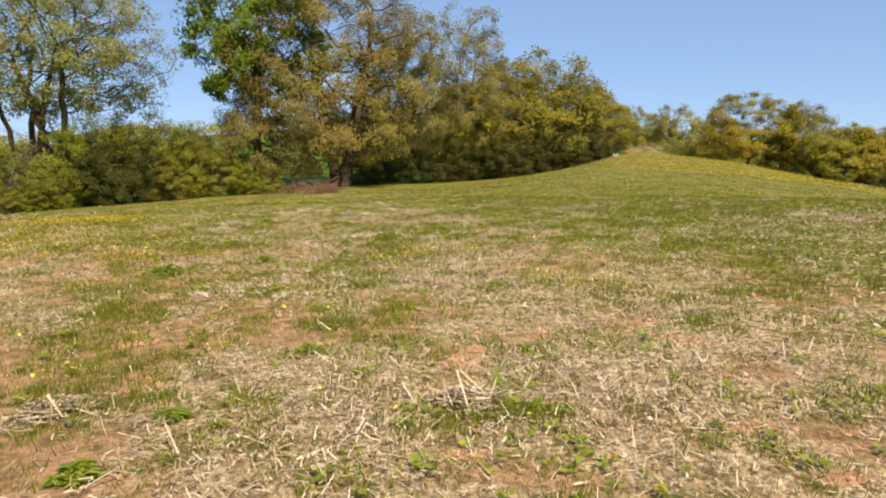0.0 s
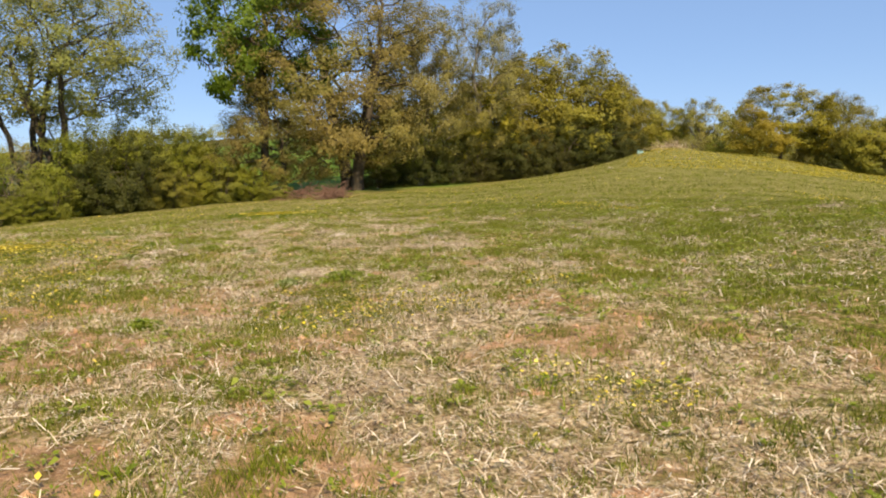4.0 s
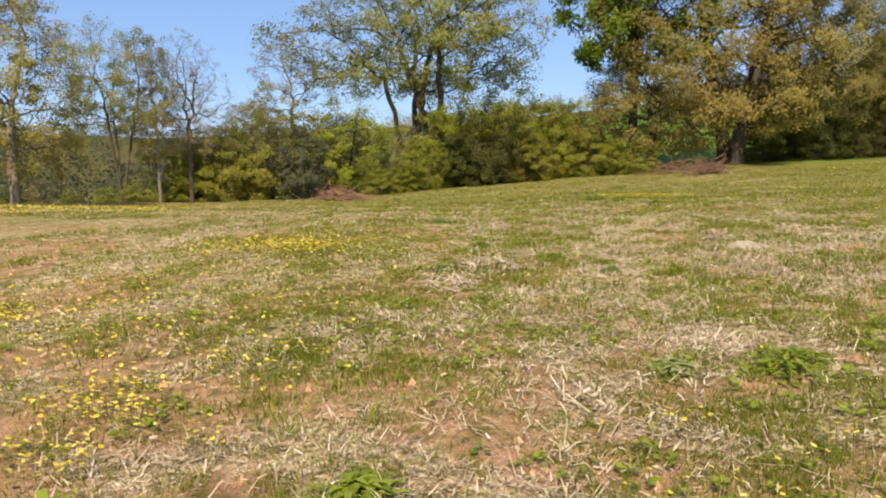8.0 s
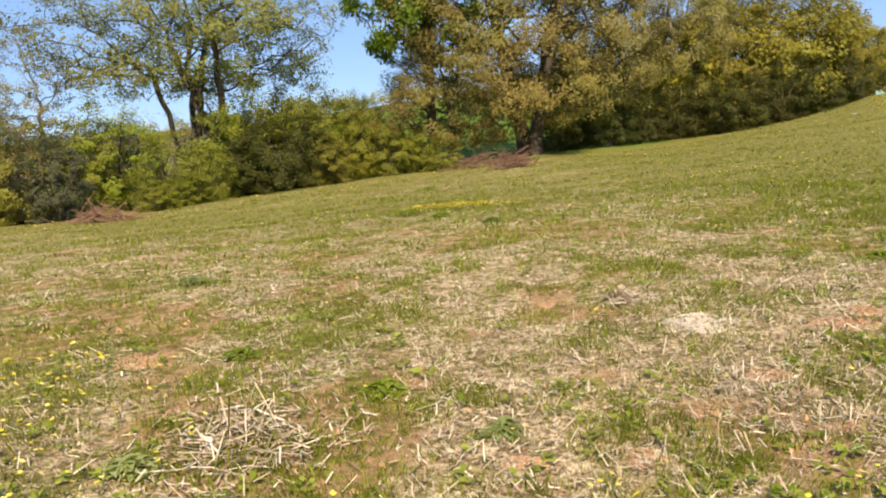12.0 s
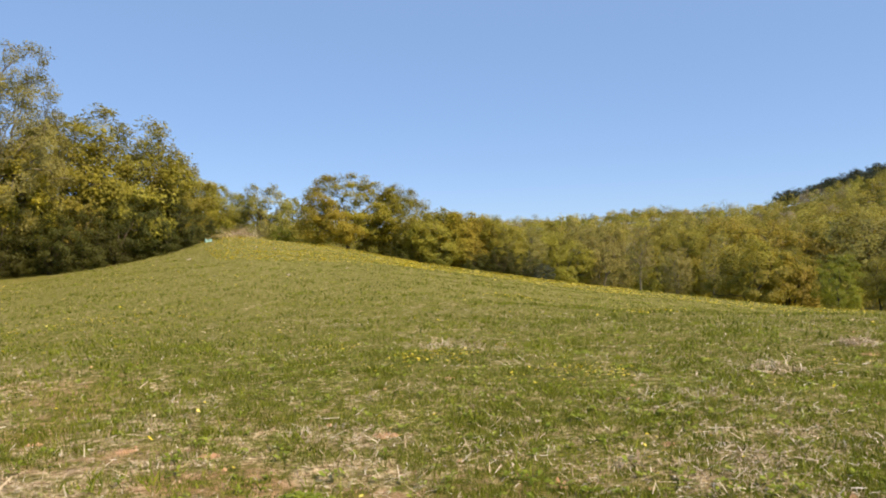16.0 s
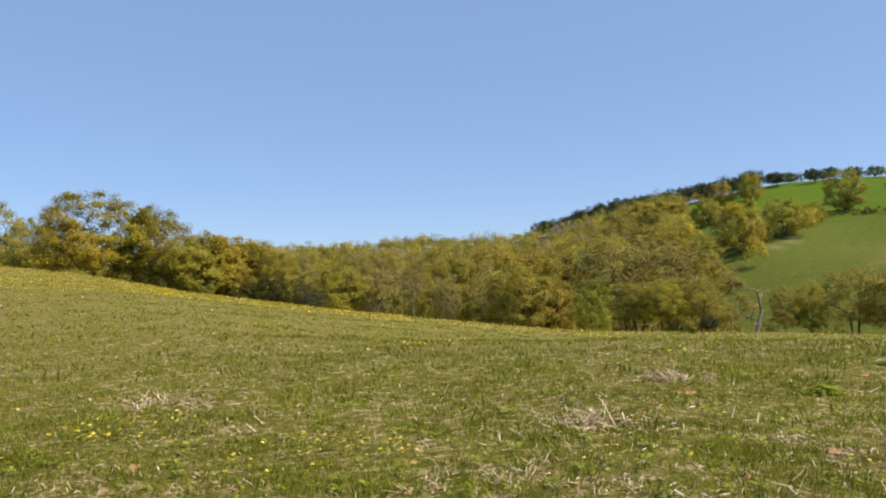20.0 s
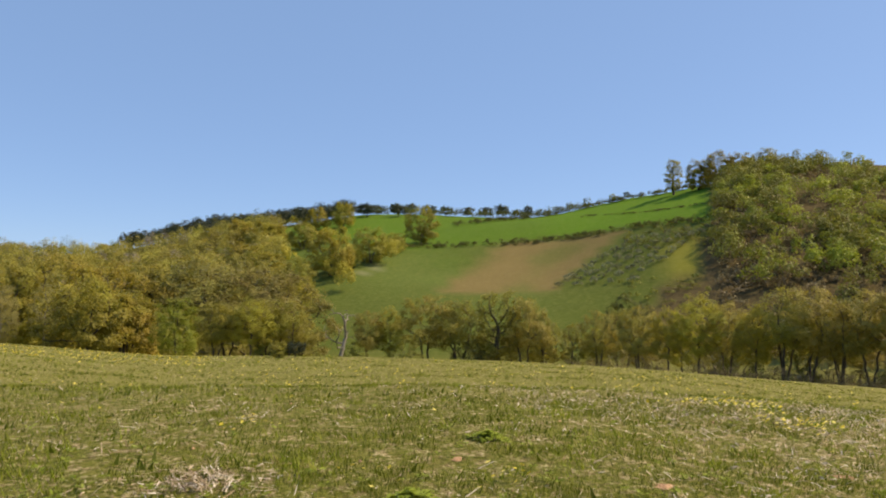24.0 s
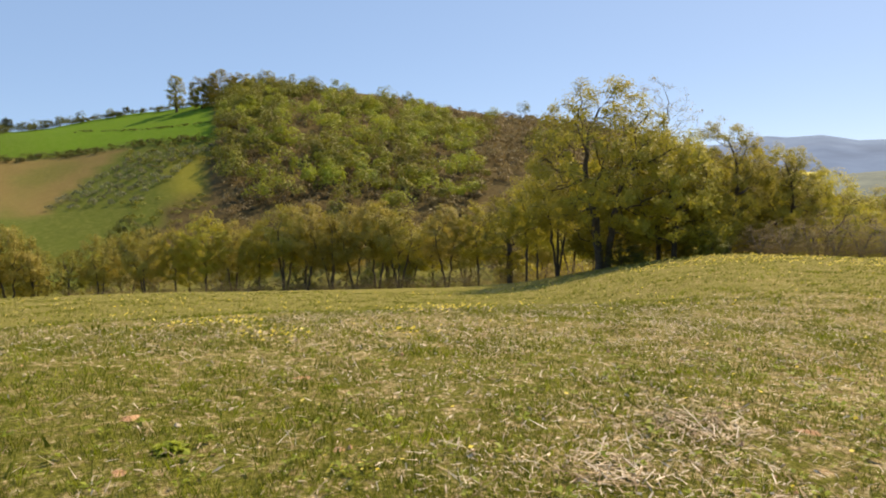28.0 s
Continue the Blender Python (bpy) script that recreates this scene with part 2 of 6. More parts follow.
LEAF_YELLOW = leaf_material("yellow_green_leaf", (0.21, 0.195, 0.028), (0.45, 0.415, 0.068), 0.45)
LEAF_FRESH = leaf_material("fresh_leaf", (0.13, 0.16, 0.016), (0.31, 0.34, 0.04))
LEAF_GREEN = leaf_material("green_leaf", (0.15, 0.165, 0.04), (0.34, 0.36, 0.1))
LEAF_DULL = leaf_material("dull_olive_leaf", (0.1, 0.108, 0.018), (0.26, 0.26, 0.044))
LEAF_MAPLE = leaf_material("broad_green_leaf", (0.05, 0.095, 0.01), (0.2, 0.3, 0.025))
LEAF_DEEP = leaf_material("deep_green_leaf", (0.04, 0.048, 0.011), (0.12, 0.13, 0.028), 0.4)
LEAF_GREY = leaf_material("grey_green_leaf", (0.04, 0.048, 0.028), (0.12, 0.135, 0.075), 0.3)
LEAF_PALE = leaf_material("pale_leaf", (0.16, 0.146, 0.042), (0.35, 0.315, 0.1))
LEAF_AMBER = leaf_material("amber_green_leaf", (0.205, 0.175, 0.034), (0.44, 0.375, 0.082))
LEAF_TWIG = leaf_material("grey_bud_leaf", (0.22, 0.19, 0.13), (0.4, 0.36, 0.27), 0.3)
LEAF_BUD = leaf_material("brown_bud_leaf", (0.12, 0.095, 0.045), (0.27, 0.21, 0.1), 0.3)
LEAF_BROWN = leaf_material("brown_twig_leaf", (0.15, 0.115, 0.06), (0.31, 0.245, 0.13), 0.35)
LEAF_HILL = leaf_material("hill_oak_leaf", (0.15, 0.185, 0.022), (0.4, 0.45, 0.06))
LEAF_PINE = leaf_material("pine_needles", (0.025, 0.036, 0.016), (0.075, 0.095, 0.04), 0.15)

# ---- makers ----
def mesh_of(name, verts, faces, material, smooth=False):
    me = bpy.data.meshes.new(name)
    me.from_pydata(verts, [], faces)
    me.materials.append(material)
    if smooth:
        me.polygons.foreach_set("use_smooth", [True] * len(me.polygons))
    me.update()
    return me


def quads_mesh(name, v, material, n=4):
    """A mesh of many separate polygons of n corners; v is an array (count, n, 3)."""
    v = np.asarray(v, np.float32)
    count = len(v)
    me = bpy.data.meshes.new(name)
    me.vertices.add(count * n)
    me.vertices.foreach_set("co", v.ravel())
    me.loops.add(count * n)
    me.loops.foreach_set("vertex_index", np.arange(count * n, dtype=np.int32))
    me.polygons.add(count)
    me.polygons.foreach_set("loop_start", np.arange(0, count * n, n, dtype=np.int32))
    me.polygons.foreach_set("loop_total", np.full(count, n, np.int32))
    me.materials.append(material)
    me.update(calc_edges=True)
    return me


def thing(name, label, category, x=0, y=0, z=0, group="", kind=""):
    ob = new(name)
    ob.location = (x, y, z)
    return tagged(ob, label, category, group, kind)


def part_of(name, mesh, parent, label=""):
    ob = new(name, mesh)
    ob.parent = parent
    return tagged(ob, label) if label else ob


def part(name, bm, material, parent, label=""):
    """Links a bmesh as one mesh object under a thing."""
    me = bpy.data.meshes.new(name)
    bm.to_mesh(me)
    bm.free()
    me.materials.append(material)
    return part_of(name, me, parent, label)


class Tubes:
    """Tapered limbs, gathered into one mesh."""

    def __init__(self):
        self.v, self.f = [], []

    def add(self, points, radii, sides):
        base = len(self.v)
        points = [Vector(p) for p in points]
        for k, p in enumerate(points):
            way = (points[min(k + 1, len(points) - 1)] - points[max(k - 1, 0)]).normalized()
            side = way.orthogonal().normalized() if abs(way.z) < 0.9 else Vector((1, 0, 0))
            side = (side - way * side.dot(way)).normalized()
            other = way.cross(side)
            for s in range(sides):
                a = 2 * math.pi * s / sides
                self.v.append(p + (side * math.cos(a) + other * math.sin(a)) * radii[k])
        for k in range(len(points) - 1):
            for s in range(sides):
                t = (s + 1) % sides
                self.f.append((base + k * sides + s, base + k * sides + t, base + (k + 1) * sides + t, base + (k + 1) * sides + s))
        self.f.append(tuple(base + (len(points) - 1) * sides + s for s in range(sides)))


def leaf_cards(rng, centres, size, spread, heart=None):
    """Leaves as small pointed blades of uneven shape round the centres; they face outwards from the heart of their cluster and upwards."""
    n = len(centres)
    c = centres + rng.uniform(-1, 1, (n, 3)) * rng.uniform(0.2, 1.2, (n, 1)) * spread
    nrm = rng.normal(0, 0.6, (n, 3))
    nrm[:, 2] += 0.45
    if heart is not None:
        out = c - heart
        nrm += 1.2 * out / (np.linalg.norm(out, axis=1, keepdims=True) + 1e-6)
    nrm /= np.linalg.norm(nrm, axis=1, keepdims=True)
    a = np.cross(nrm, rng.normal(0, 1, (n, 3)))
    a /= np.linalg.norm(a, axis=1, keepdims=True) + 1e-9
    b = np.cross(nrm, a)
    s = size * rng.uniform(0.6, 1.4, (n, 1))
    lb = s * rng.uniform(0.55, 0.9, (n, 1))
    k1, k2 = rng.uniform(-0.6, 0.2, (n, 1)), rng.uniform(-0.6, 0.2, (n, 1))
    return np.stack([c + a * s, c + b * lb + a * s * k1, c - b * lb + a * s * k2], 1)


def crown_points(rng, tall, wide, bare, count, low, gaps, full):
    """Spots where a crown has leaf: inside a lobed dome, in clumps with gaps between; low sets how low the dome is widest, full how far it is filled inside."""
    n = count * 14
    w, a = rng.random(n), rng.uniform(0, 2 * math.pi, n)
    ph = rng.uniform(0, 6.28, 8)
    lobe = 1 + 0.13 * np.sin(2 * a + ph[0] + 3 * w) + 0.11 * np.sin(3 * a + ph[1] - 5 * w) + 0.08 * np.sin(5 * a + ph[2] + 9 * w)
    edge = (1 - np.abs(2 * np.clip(0.03 + 0.97 * w, 0, 1) ** low - 1) ** 2.3) ** 0.5 * lobe * wide / 2
    u = rng.random(n) ** (0.5 if full > 0.5 else 0.3)
    x, y = np.cos(a) * edge * u, np.sin(a) * edge * u
    top = tall * (1 + 0.05 * np.sin(2 * a + ph[3]) * u)
    z = tall * bare + (top - tall * bare) * w
    f = 2 * math.pi / (0.24 * wide)
    clump = np.sin(x * f + ph[4]) * np.sin(y * f + ph[5]) + np.sin(z * f * 1.15 + ph[6] + 0.6 * x) * np.sin((x + y) * f * 0.7 + ph[7])
    keep = (rng.random(n) < (edge / (wide / 2)) ** 2) & (clump + rng.normal(0, 0.6, n) > gaps * 2 - 1.15)
    return np.stack([x, y, z], 1)[keep][:count]


def grow(seed, tall, wide, stems=1, bare=0.3, points=420, leaves=20000, leaf=0.09, puff=0.055, thick=0.02, lean=0.05, low=0.72, gaps=0.35, full=0.6, leader=0.3):
    """Skeleton and leaves of a tree or bush. Limbs grow from the trunk towards the spots of the crown, forking on the way; leaves stand in clusters at the twigs' ends."""
    rng = np.random.default_rng(seed)
    goal = crown_points(rng, tall, wide, bare, points, low, gaps, full)
    step = 0.62 * (0.5 * wide * wide * tall * (1 - bare) / max(len(goal), 1)) ** (1 / 3)
    pos, up = [], []
    for k in range(stems):
        out = 2 * math.pi * (k + rng.uniform(0, 0.6)) / stems
        tilt = lean * rng.uniform(0.5, 1.3) + (0.2 * min(1.0, wide / tall) * rng.uniform(0.5, 1.5) if stems > 1 else 0)
        high = tall * (bare + leader * (1 - bare)) * rng.uniform(0.85, 1.1)
        m = max(3, int(high / step))
        for j in range(m + 1):
            v = j / m
            pos.append((math.cos(out) * (tilt * high * v ** 1.3 + tall * thick * (stems > 1)) + rng.normal(0, 0.008) * tall * v, math.sin(out) * (tilt * high * v ** 1.3 + tall * thick * (stems > 1)) + rng.normal(0, 0.008) * tall * v, high * v - 0.3 * (j == 0)))
            up.append(len(pos) - 2 if j else -1)
    pos = np.array(pos)
    tips = pos[:, 2] > tall * bare * 0.75 - 0.01
    d2 = ((goal[:, None] - pos[None]) ** 2).sum(-1)
    d2[:, ~tips] = 1e9
    near, best = d2.argmin(1), d2.min(1)
    live = np.ones(len(goal), bool)
    for turn in range(70):
        live &= best > (1.3 * step) ** 2
        if not live.any() or len(pos) > 5200:
            break
        way = goal[live] - pos[near[live]]
        way /= np.linalg.norm(way, axis=1, keepdims=True) + 1e-9
        roots, back = np.unique(near[live], return_inverse=True)
        drive = np.zeros((len(roots), 3))
        np.add.at(drive, back, way)
        drive += rng.normal(0, 0.28, drive.shape) * np.linalg.norm(drive, axis=1, keepdims=True) + (0, 0, 0.08)
        drive /= np.linalg.norm(drive, axis=1, keepdims=True) + 1e-9
        born = pos[roots] + drive * step
        e2 = ((goal[:, None] - born[None]) ** 2).sum(-1)
        closer = e2.min(1) < best
        near = np.where(closer, len(pos) + e2.argmin(1), near)
        best = np.minimum(best, e2.min(1))
        up += roots.tolist()
        pos = np.concatenate([pos, born])
    n = len(pos)
    rad, reach, kids = np.zeros(n), np.zeros(n, int), [[] for _ in range(n)]
    for k in range(n - 1, -1, -1):
        if rad[k] == 0:
            rad[k] = 1.0
        rad[k] = rad[k] ** (1 / 1.85)
        if up[k] >= 0:
            rad[up[k]] += rad[k] ** 1.85
            reach[up[k]] = max(reach[up[k]], reach[k] + 1)
            kids[up[k]].append(k)
    rad = np.maximum(rad * tall * thick / rad.max(), 0.006)
    tubes = Tubes()
    heads = [(k, -1) for k in range(n) if up[k] < 0]
    while heads:
        k, foot = heads.pop()
        chain = [foot, k] if foot >= 0 else [k]
        while kids[chain[-1]]:
            follow = max(kids[chain[-1]], key=lambda q: rad[q])
            heads += [(q, chain[-1]) for q in kids[chain[-1]] if q != follow]
            chain.append(follow)
        if len(chain) < 2:
            continue
        r = rad[chain].copy()
        if foot >= 0:
            r[0] = r[1]
        r[-1] *= 0.5
        if foot < 0:
            r[0] *= 1.35
        tubes.add([tuple(p) for p in pos[chain]], r.tolist(), 8 if r[0] > 0.12 else 5 if r[0] > 0.04 else 3)
    ends = np.nonzero((reach <= 4) & (pos[:, 2] > tall * bare * 0.6))[0]
    share = (0.35 + rng.random(len(ends))) / (1 + 0.25 * reach[ends])
    k = rng.choice(ends, leaves, p=share / share.sum())
    ball = rng.normal(0, 1, (leaves, 3))
    ball *= (rng.random(leaves) ** 0.5 / (np.linalg.norm(ball, axis=1) + 1e-6))[:, None]
    size = (puff * wide * rng.uniform(0.65, 1.3, n))[k][:, None]
    c = pos[k] + ball * size * (1, 1, 0.72)
    mid = np.array([0, 0, tall * (bare + 0.35 * (1 - bare))])
    heart = 0.62 * pos[k] + 0.38 * mid - (0, 0, 0.04 * wide)
    cards = leaf_cards(rng, c, leaf, leaf * 0.5, heart)
    return tubes, cards[cards[:, :, 2].min(1) > 0.02]


def tree_kind(name, label, bark, leafy, **shape):
    """One tree or bush with its trunk and crown, to be set out with plant()."""
    tubes, cards = grow(**shape)
    return dict(name=name, label=label, trunk=mesh_of("trunk", tubes.v, tubes.f, bark, True), crown=quads_mesh("crown", cards, leafy, 3), tall=min(shape["tall"], float(np.quantile(cards[:, :, 2], 0.998))))


def plant(kind, x, y, tall, turn=0.0, wide=None, label="", group="", category="tree"):
    """Sets out one tree of a kind, as tall as given, with its foot in the ground."""
    s = tall / kind["tall"]
    ob = thing(kind["name"], label or kind["label"], category, x, y, float(height(x, y)) - 0.05, group)
    ob.rotation_euler = (0, 0, turn)
    ob.scale = (s * (wide or 1), s * (wide or 1), s)
    part_of("trunk", kind["trunk"], ob)
    part_of("foliage" if category == "bush" else "crown", kind["crown"], ob)
    return ob

# ---- ground: one sheet out to the horizon ----
def ground_material():
    m, nt, b = mat("field_ground")
    p = place_vector(nt)
    zone = nt.nodes.new("ShaderNodeAttribute")
    zone.attribute_name = "zone"
    lush = nt.nodes.new("ShaderNodeAttribute")
    lush.attribute_name = "lush"
    naked = nt.nodes.new("ShaderNodeAttribute")
    naked.attribute_name = "naked"
    fine = noise_of(nt, 22, 6, 0.72, p)
    grit = noise_of(nt, 70, 5, 0.75, p)
    edge = noise_of(nt, 6, 6, 0.75, p)
    # darkest straw stop stands in for shadow in the gaps between clumps
    straw = ramp(nt, fine, [(0.34, (0.13, 0.08, 0.045)), (0.44, (0.4, 0.28, 0.165)), (0.54, (0.7, 0.54, 0.345)), (0.64, (0.95, 0.82, 0.6))])
    soil = ramp(nt, grit, [(0.32, (0.29, 0.155, 0.085)), (0.5, (0.55, 0.33, 0.195)), (0.7, (0.68, 0.46, 0.3))])
    grass = ramp(nt, fine, [(0.34, (0.04, 0.05, 0.007)), (0.48, (0.105, 0.125, 0.014)), (0.6, (0.175, 0.19, 0.025)), (0.72, (0.29, 0.28, 0.07))])
    sway = maths(nt, "MULTIPLY", maths(nt, "SUBTRACT", edge, 0.5), 4.6)
    dry = mix(nt, maths(nt, "ADD", maths(nt, "MULTIPLY", naked.outputs["Fac"], 1.2), maths(nt, "MULTIPLY", sway, 0.5), True), straw, soil)
    litter = ramp(nt, noise_of(nt, 3.2, 8, 0.75, p), [(0.5, (0, 0, 0)), (0.63, (1, 1, 1))])
    dry = mix(nt, maths(nt, "MULTIPLY", litter, 0.7), dry, (0.17, 0.1, 0.052))
    dead = ramp(nt, noise_of(nt, 5, 7, 0.75, p), [(0.52, (0, 0, 0)), (0.66, (1, 1, 1))])
    grass = mix(nt, maths(nt, "MULTIPLY", dead, 0.35), grass, (0.27, 0.19, 0.09))
    near = mix(nt, maths(nt, "MULTIPLY", maths(nt, "ADD", lush.outputs["Fac"], sway, True), 0.94), dry, grass)
    far = mix(nt, maths(nt, "MULTIPLY", noise_of(nt, 0.12, 6, 0.65, p), 0.7), zone.outputs["Color"], mix(nt, 0.45, zone.outputs["Color"], (0.03, 0.035, 0.012)))
    worn = ramp(nt, noise_of(nt, 0.9, 7, 0.7, p), [(0.45, (0, 0, 0)), (0.7, (1, 1, 1))])
    far = mix(nt, maths(nt, "MULTIPLY", worn, 0.4), far, mix(nt, 0.5, zone.outputs["Color"], (0.3, 0.26, 0.1)))
    c = mix(nt, zone.outputs["Alpha"], near, far)
    nt.links.new(c, b.inputs["Base Color"])
    b.inputs["Roughness"].default_value = 0.95
    b.inputs["Specular IOR Level"].default_value = 0.05
    bump(nt, b, maths(nt, "ADD", fine, maths(nt, "MULTIPLY", grit, 0.5)), 0.8, 0.055)
    return m


def soft_step(v, a, b):
    s = np.clip((v - a) / (b - a), 0, 1)
    return s * s * (3 - 2 * s)


def strawy(x, y):
    """The strawy stretch south-east of the walk's end, 0 to 1."""
    return soft_step(16 + 0.35 * x - y, 0, 6) * soft_step(x, 2.5, 6) * soft_step(-np.hypot(x - 3, y - 18), -34, -12)


def dryness(x, y):
    """How worn and strawy the field is: most where the walk begins and to the west, least on the north-east rise and the far east."""
    d = 0.9 - 0.14 * soft_step(y + 0.4 * x, 7, 13) - 0.2 * soft_step(y + 0.7 * x, 15, 24) - 0.56 * soft_step(x + 0.15 * y, 2.5, 6.5)
    d = d - 0.3 * soft_step(np.hypot(x + 2, y - 8), 11, 26) + 0.13 * soft_step(-y, -8, -3)
    return np.clip(np.maximum(d, 0.3 * strawy(x, y)), 0.02, 1)


_GRID = np.random.default_rng(7).random((256, 256))


def patchy(x, y, size, shift=0):
    """Smooth random patches of about that size, 0 to 1."""
    u, v = x / size + 37.3 + shift * 11.7, y / size + 71.9 + shift * 5.3
    i, j = np.floor(u).astype(int), np.floor(v).astype(int)
    a, b = u - i, v - j
    a, b = a * a * (3 - 2 * a), b * b * (3 - 2 * b)
    g = lambda p, q: _GRID[p % 256, q % 256]  # noqa: E731
    return (g(i, j) * (1 - a) + g(i + 1, j) * a) * (1 - b) + (g(i, j + 1) * (1 - a) + g(i + 1, j + 1) * a) * b


def lushness(x, y, coarse=False):
    """Share of green growth, 0 to 1; coarse leaves out the patches that a far mesh cannot hold."""
    if coarse:
        plain = 0.22 * patchy(x, y, 2.6, 1) + 0.78 * (0.5 + 0.2 * (patchy(x, y, 0.8, 2) - 0.5))
        return np.clip((plain - 0.5) * 1.3 + 1.14 - dryness(x, y), 0, 1)
    n = 0.14 * patchy(x, y, 2.6, 1) + 0.22 * patchy(x, y, 0.8, 2) + 0.36 * patchy(x, y, 0.33, 3) + 0.28 * patchy(x, y, 0.14, 6)
    return np.clip((n - 0.5) * 3.4 + 1.1 - dryness(x, y), 0, 1)


def bareness(x, y):
    """Share of naked soil, 0 to 1."""
    n = 0.5 * patchy(x, y, 1.3, 4) + 0.5 * patchy(x, y, 0.5, 5)
    return np.clip((n - 0.565 + 0.1 * dryness(x, y) + 0.04 * soft_step(-y, -9, -3)) * 10, 0, 1) * np.clip(dryness(x, y) * 1.6, 0, 1)


def zones(x, y):
    """Colours of the far land, and how much they count against the field's own."""
    dx, dy = x - CX, y - CY
    r, az = np.hypot(dx, dy), np.degrees(np.arctan2(-dx, dy))
    re = np.interp(az, _AZ, EDGE_T[:, 0])
    rv, rc = np.interp(az, _AZ, FAR_T[:, 0]), np.interp(az, _AZ, FAR_T[:, 2])
    u = (r - rv) / (rc - rv)
    wood, crop, meadow = np.array([0.10, 0.09, 0.025]), np.array([0.075, 0.155, 0.012]), np.array([0.082, 0.112, 0.02])
    plough, scrub, bright = np.array([0.2, 0.145, 0.06]), np.array([0.085, 0.062, 0.03]), np.array([0.11, 0.21, 0.03])
    c = np.tile(wood, (len(x), 1))
    c[u < 0.1] = (0.19, 0.185, 0.05)

    def lay(colour, weight):
        c[:] = c + (colour - c) * np.clip(weight, 0, 1)[:, None]

    wob = 0.5 * np.sin(r * 0.09) + 0.4 * np.sin(az * 2.3)
    low = np.interp(az, [-100, -99.2, -93.7, -85.8, -79.4, -76, -72, -66], [0.52, 0.53, 0.60, 0.58, 0.53, 0.49, 0.62, 0.75])
    right = np.interp(u, [0.1, 0.25, 0.36, 0.49, 1.1], [-94, -95.5, -97.5, -99.4, -100])
    hill = soft_step(-az + wob, 66, 68) * soft_step(az - right, -0.2, 0.3)
    lay(meadow, hill * soft_step(u, 0.02, 0.08))
    lay(np.array([0.07, 0.12, 0.016]), hill * soft_step(u, 0.3, 0.42) * soft_step(az, -84, -80))
    lay(np.array([0.1, 0.14, 0.03]), hill * soft_step(az, -90, -86) * soft_step(u, 0.12, 0.3) * patchy(x, y, 22, 33))
    streak = 0.3 + 0.7 * soft_step(patchy(x, y, 16, 31) + 0.5 * np.sin(az * 1.1 + u * 16), -0.1, 0.7)
    lay(plough, soft_step(-az - 16 * (u - 0.3), 79.9, 80.6) * soft_step(az + 17 * (u - 0.3), -88.9, -88.3) * soft_step(u, 0.25, 0.27) * soft_step(low - u, 0.0, 0.012) * (0.2 + 0.7 * streak))
    lay(np.array([0.5, 0.45, 0.36]), soft_step(0.9 - np.abs(az + 74.6), 0, 0.8) * soft_step(0.012 - np.abs(u - 0.36 + (az + 74.6) * 0.026), 0, 0.006) * 0.8)   # bare track
    lay(crop, hill * soft_step(u - low, 0.0, 0.015))
    lay(np.array([0.09, 0.195, 0.012]), hill * soft_step(u - low, 0.02, 0.05) * soft_step(-az, 86, 90))
    lay(scrub, soft_step(u, 0.05, 0.12) * soft_step(right - az, -0.2, 0.4) * soft_step(az, -156, -150))
    lay(np.array([0.2, 0.2, 0.03]), soft_step(-az, 95.6, 96.6) * soft_step(az, -99, -98) * soft_step(u, 0.25, 0.35) * soft_step(-u, -0.5, -0.45))
    behind = soft_step(az, -2, 2) * soft_step(-az, -40, -34)
    lay(bright, behind * soft_step(u, -0.8, -0.6) * soft_step(-u, -0.35, -0.3))
    alpha = soft_step(r - re, 2, 10)
    return c, alpha


GROUND = ground_material()
radii = [0.0]
step = 0.25
while radii[-1] < 4800:
    step = max(0.2, radii[-1] * 0.022)
    radii.append(radii[-1] + step)
radii = np.array(radii[1:])
angles = np.radians(np.arange(0, 360, 1.0))
gx = (CX - np.sin(angles)[None] * radii[:, None]).ravel()
gy = (CY + np.cos(angles)[None] * radii[:, None]).ravel()
gx, gy = np.append(gx, CX), np.append(gy, CY)
gz = height(gx, gy)
na, nr = len(angles), len(radii)
ring_faces = [(i * na + j, i * na + (j + 1) % na, (i + 1) * na + (j + 1) % na, (i + 1) * na + j) for i in range(nr - 1) for j in range(na)]
ring_faces += [(nr * na, (j + 1) % na, j) for j in range(na)]
ground = new("ground", mesh_of("ground", np.stack([gx, gy, gz], 1).tolist(), ring_faces, GROUND, True))
ground.data.flip_normals()
zc_, za_ = zones(gx, gy)
ground.data.color_attributes.new("zone", "FLOAT_COLOR", "POINT").data.foreach_set("color", np.concatenate([zc_, za_[:, None]], 1).astype(np.float32).ravel())
ground.data.attributes.new("lush", "FLOAT", "POINT").data.foreach_set("value", lushness(gx, gy, True).astype(np.float32))
ground.data.attributes.new("naked", "FLOAT", "POINT").data.foreach_set("value", bareness(gx, gy).astype(np.float32))
tagged(ground, "rough fallow field of straw, red soil and spring grass", "ground", kind="structure")

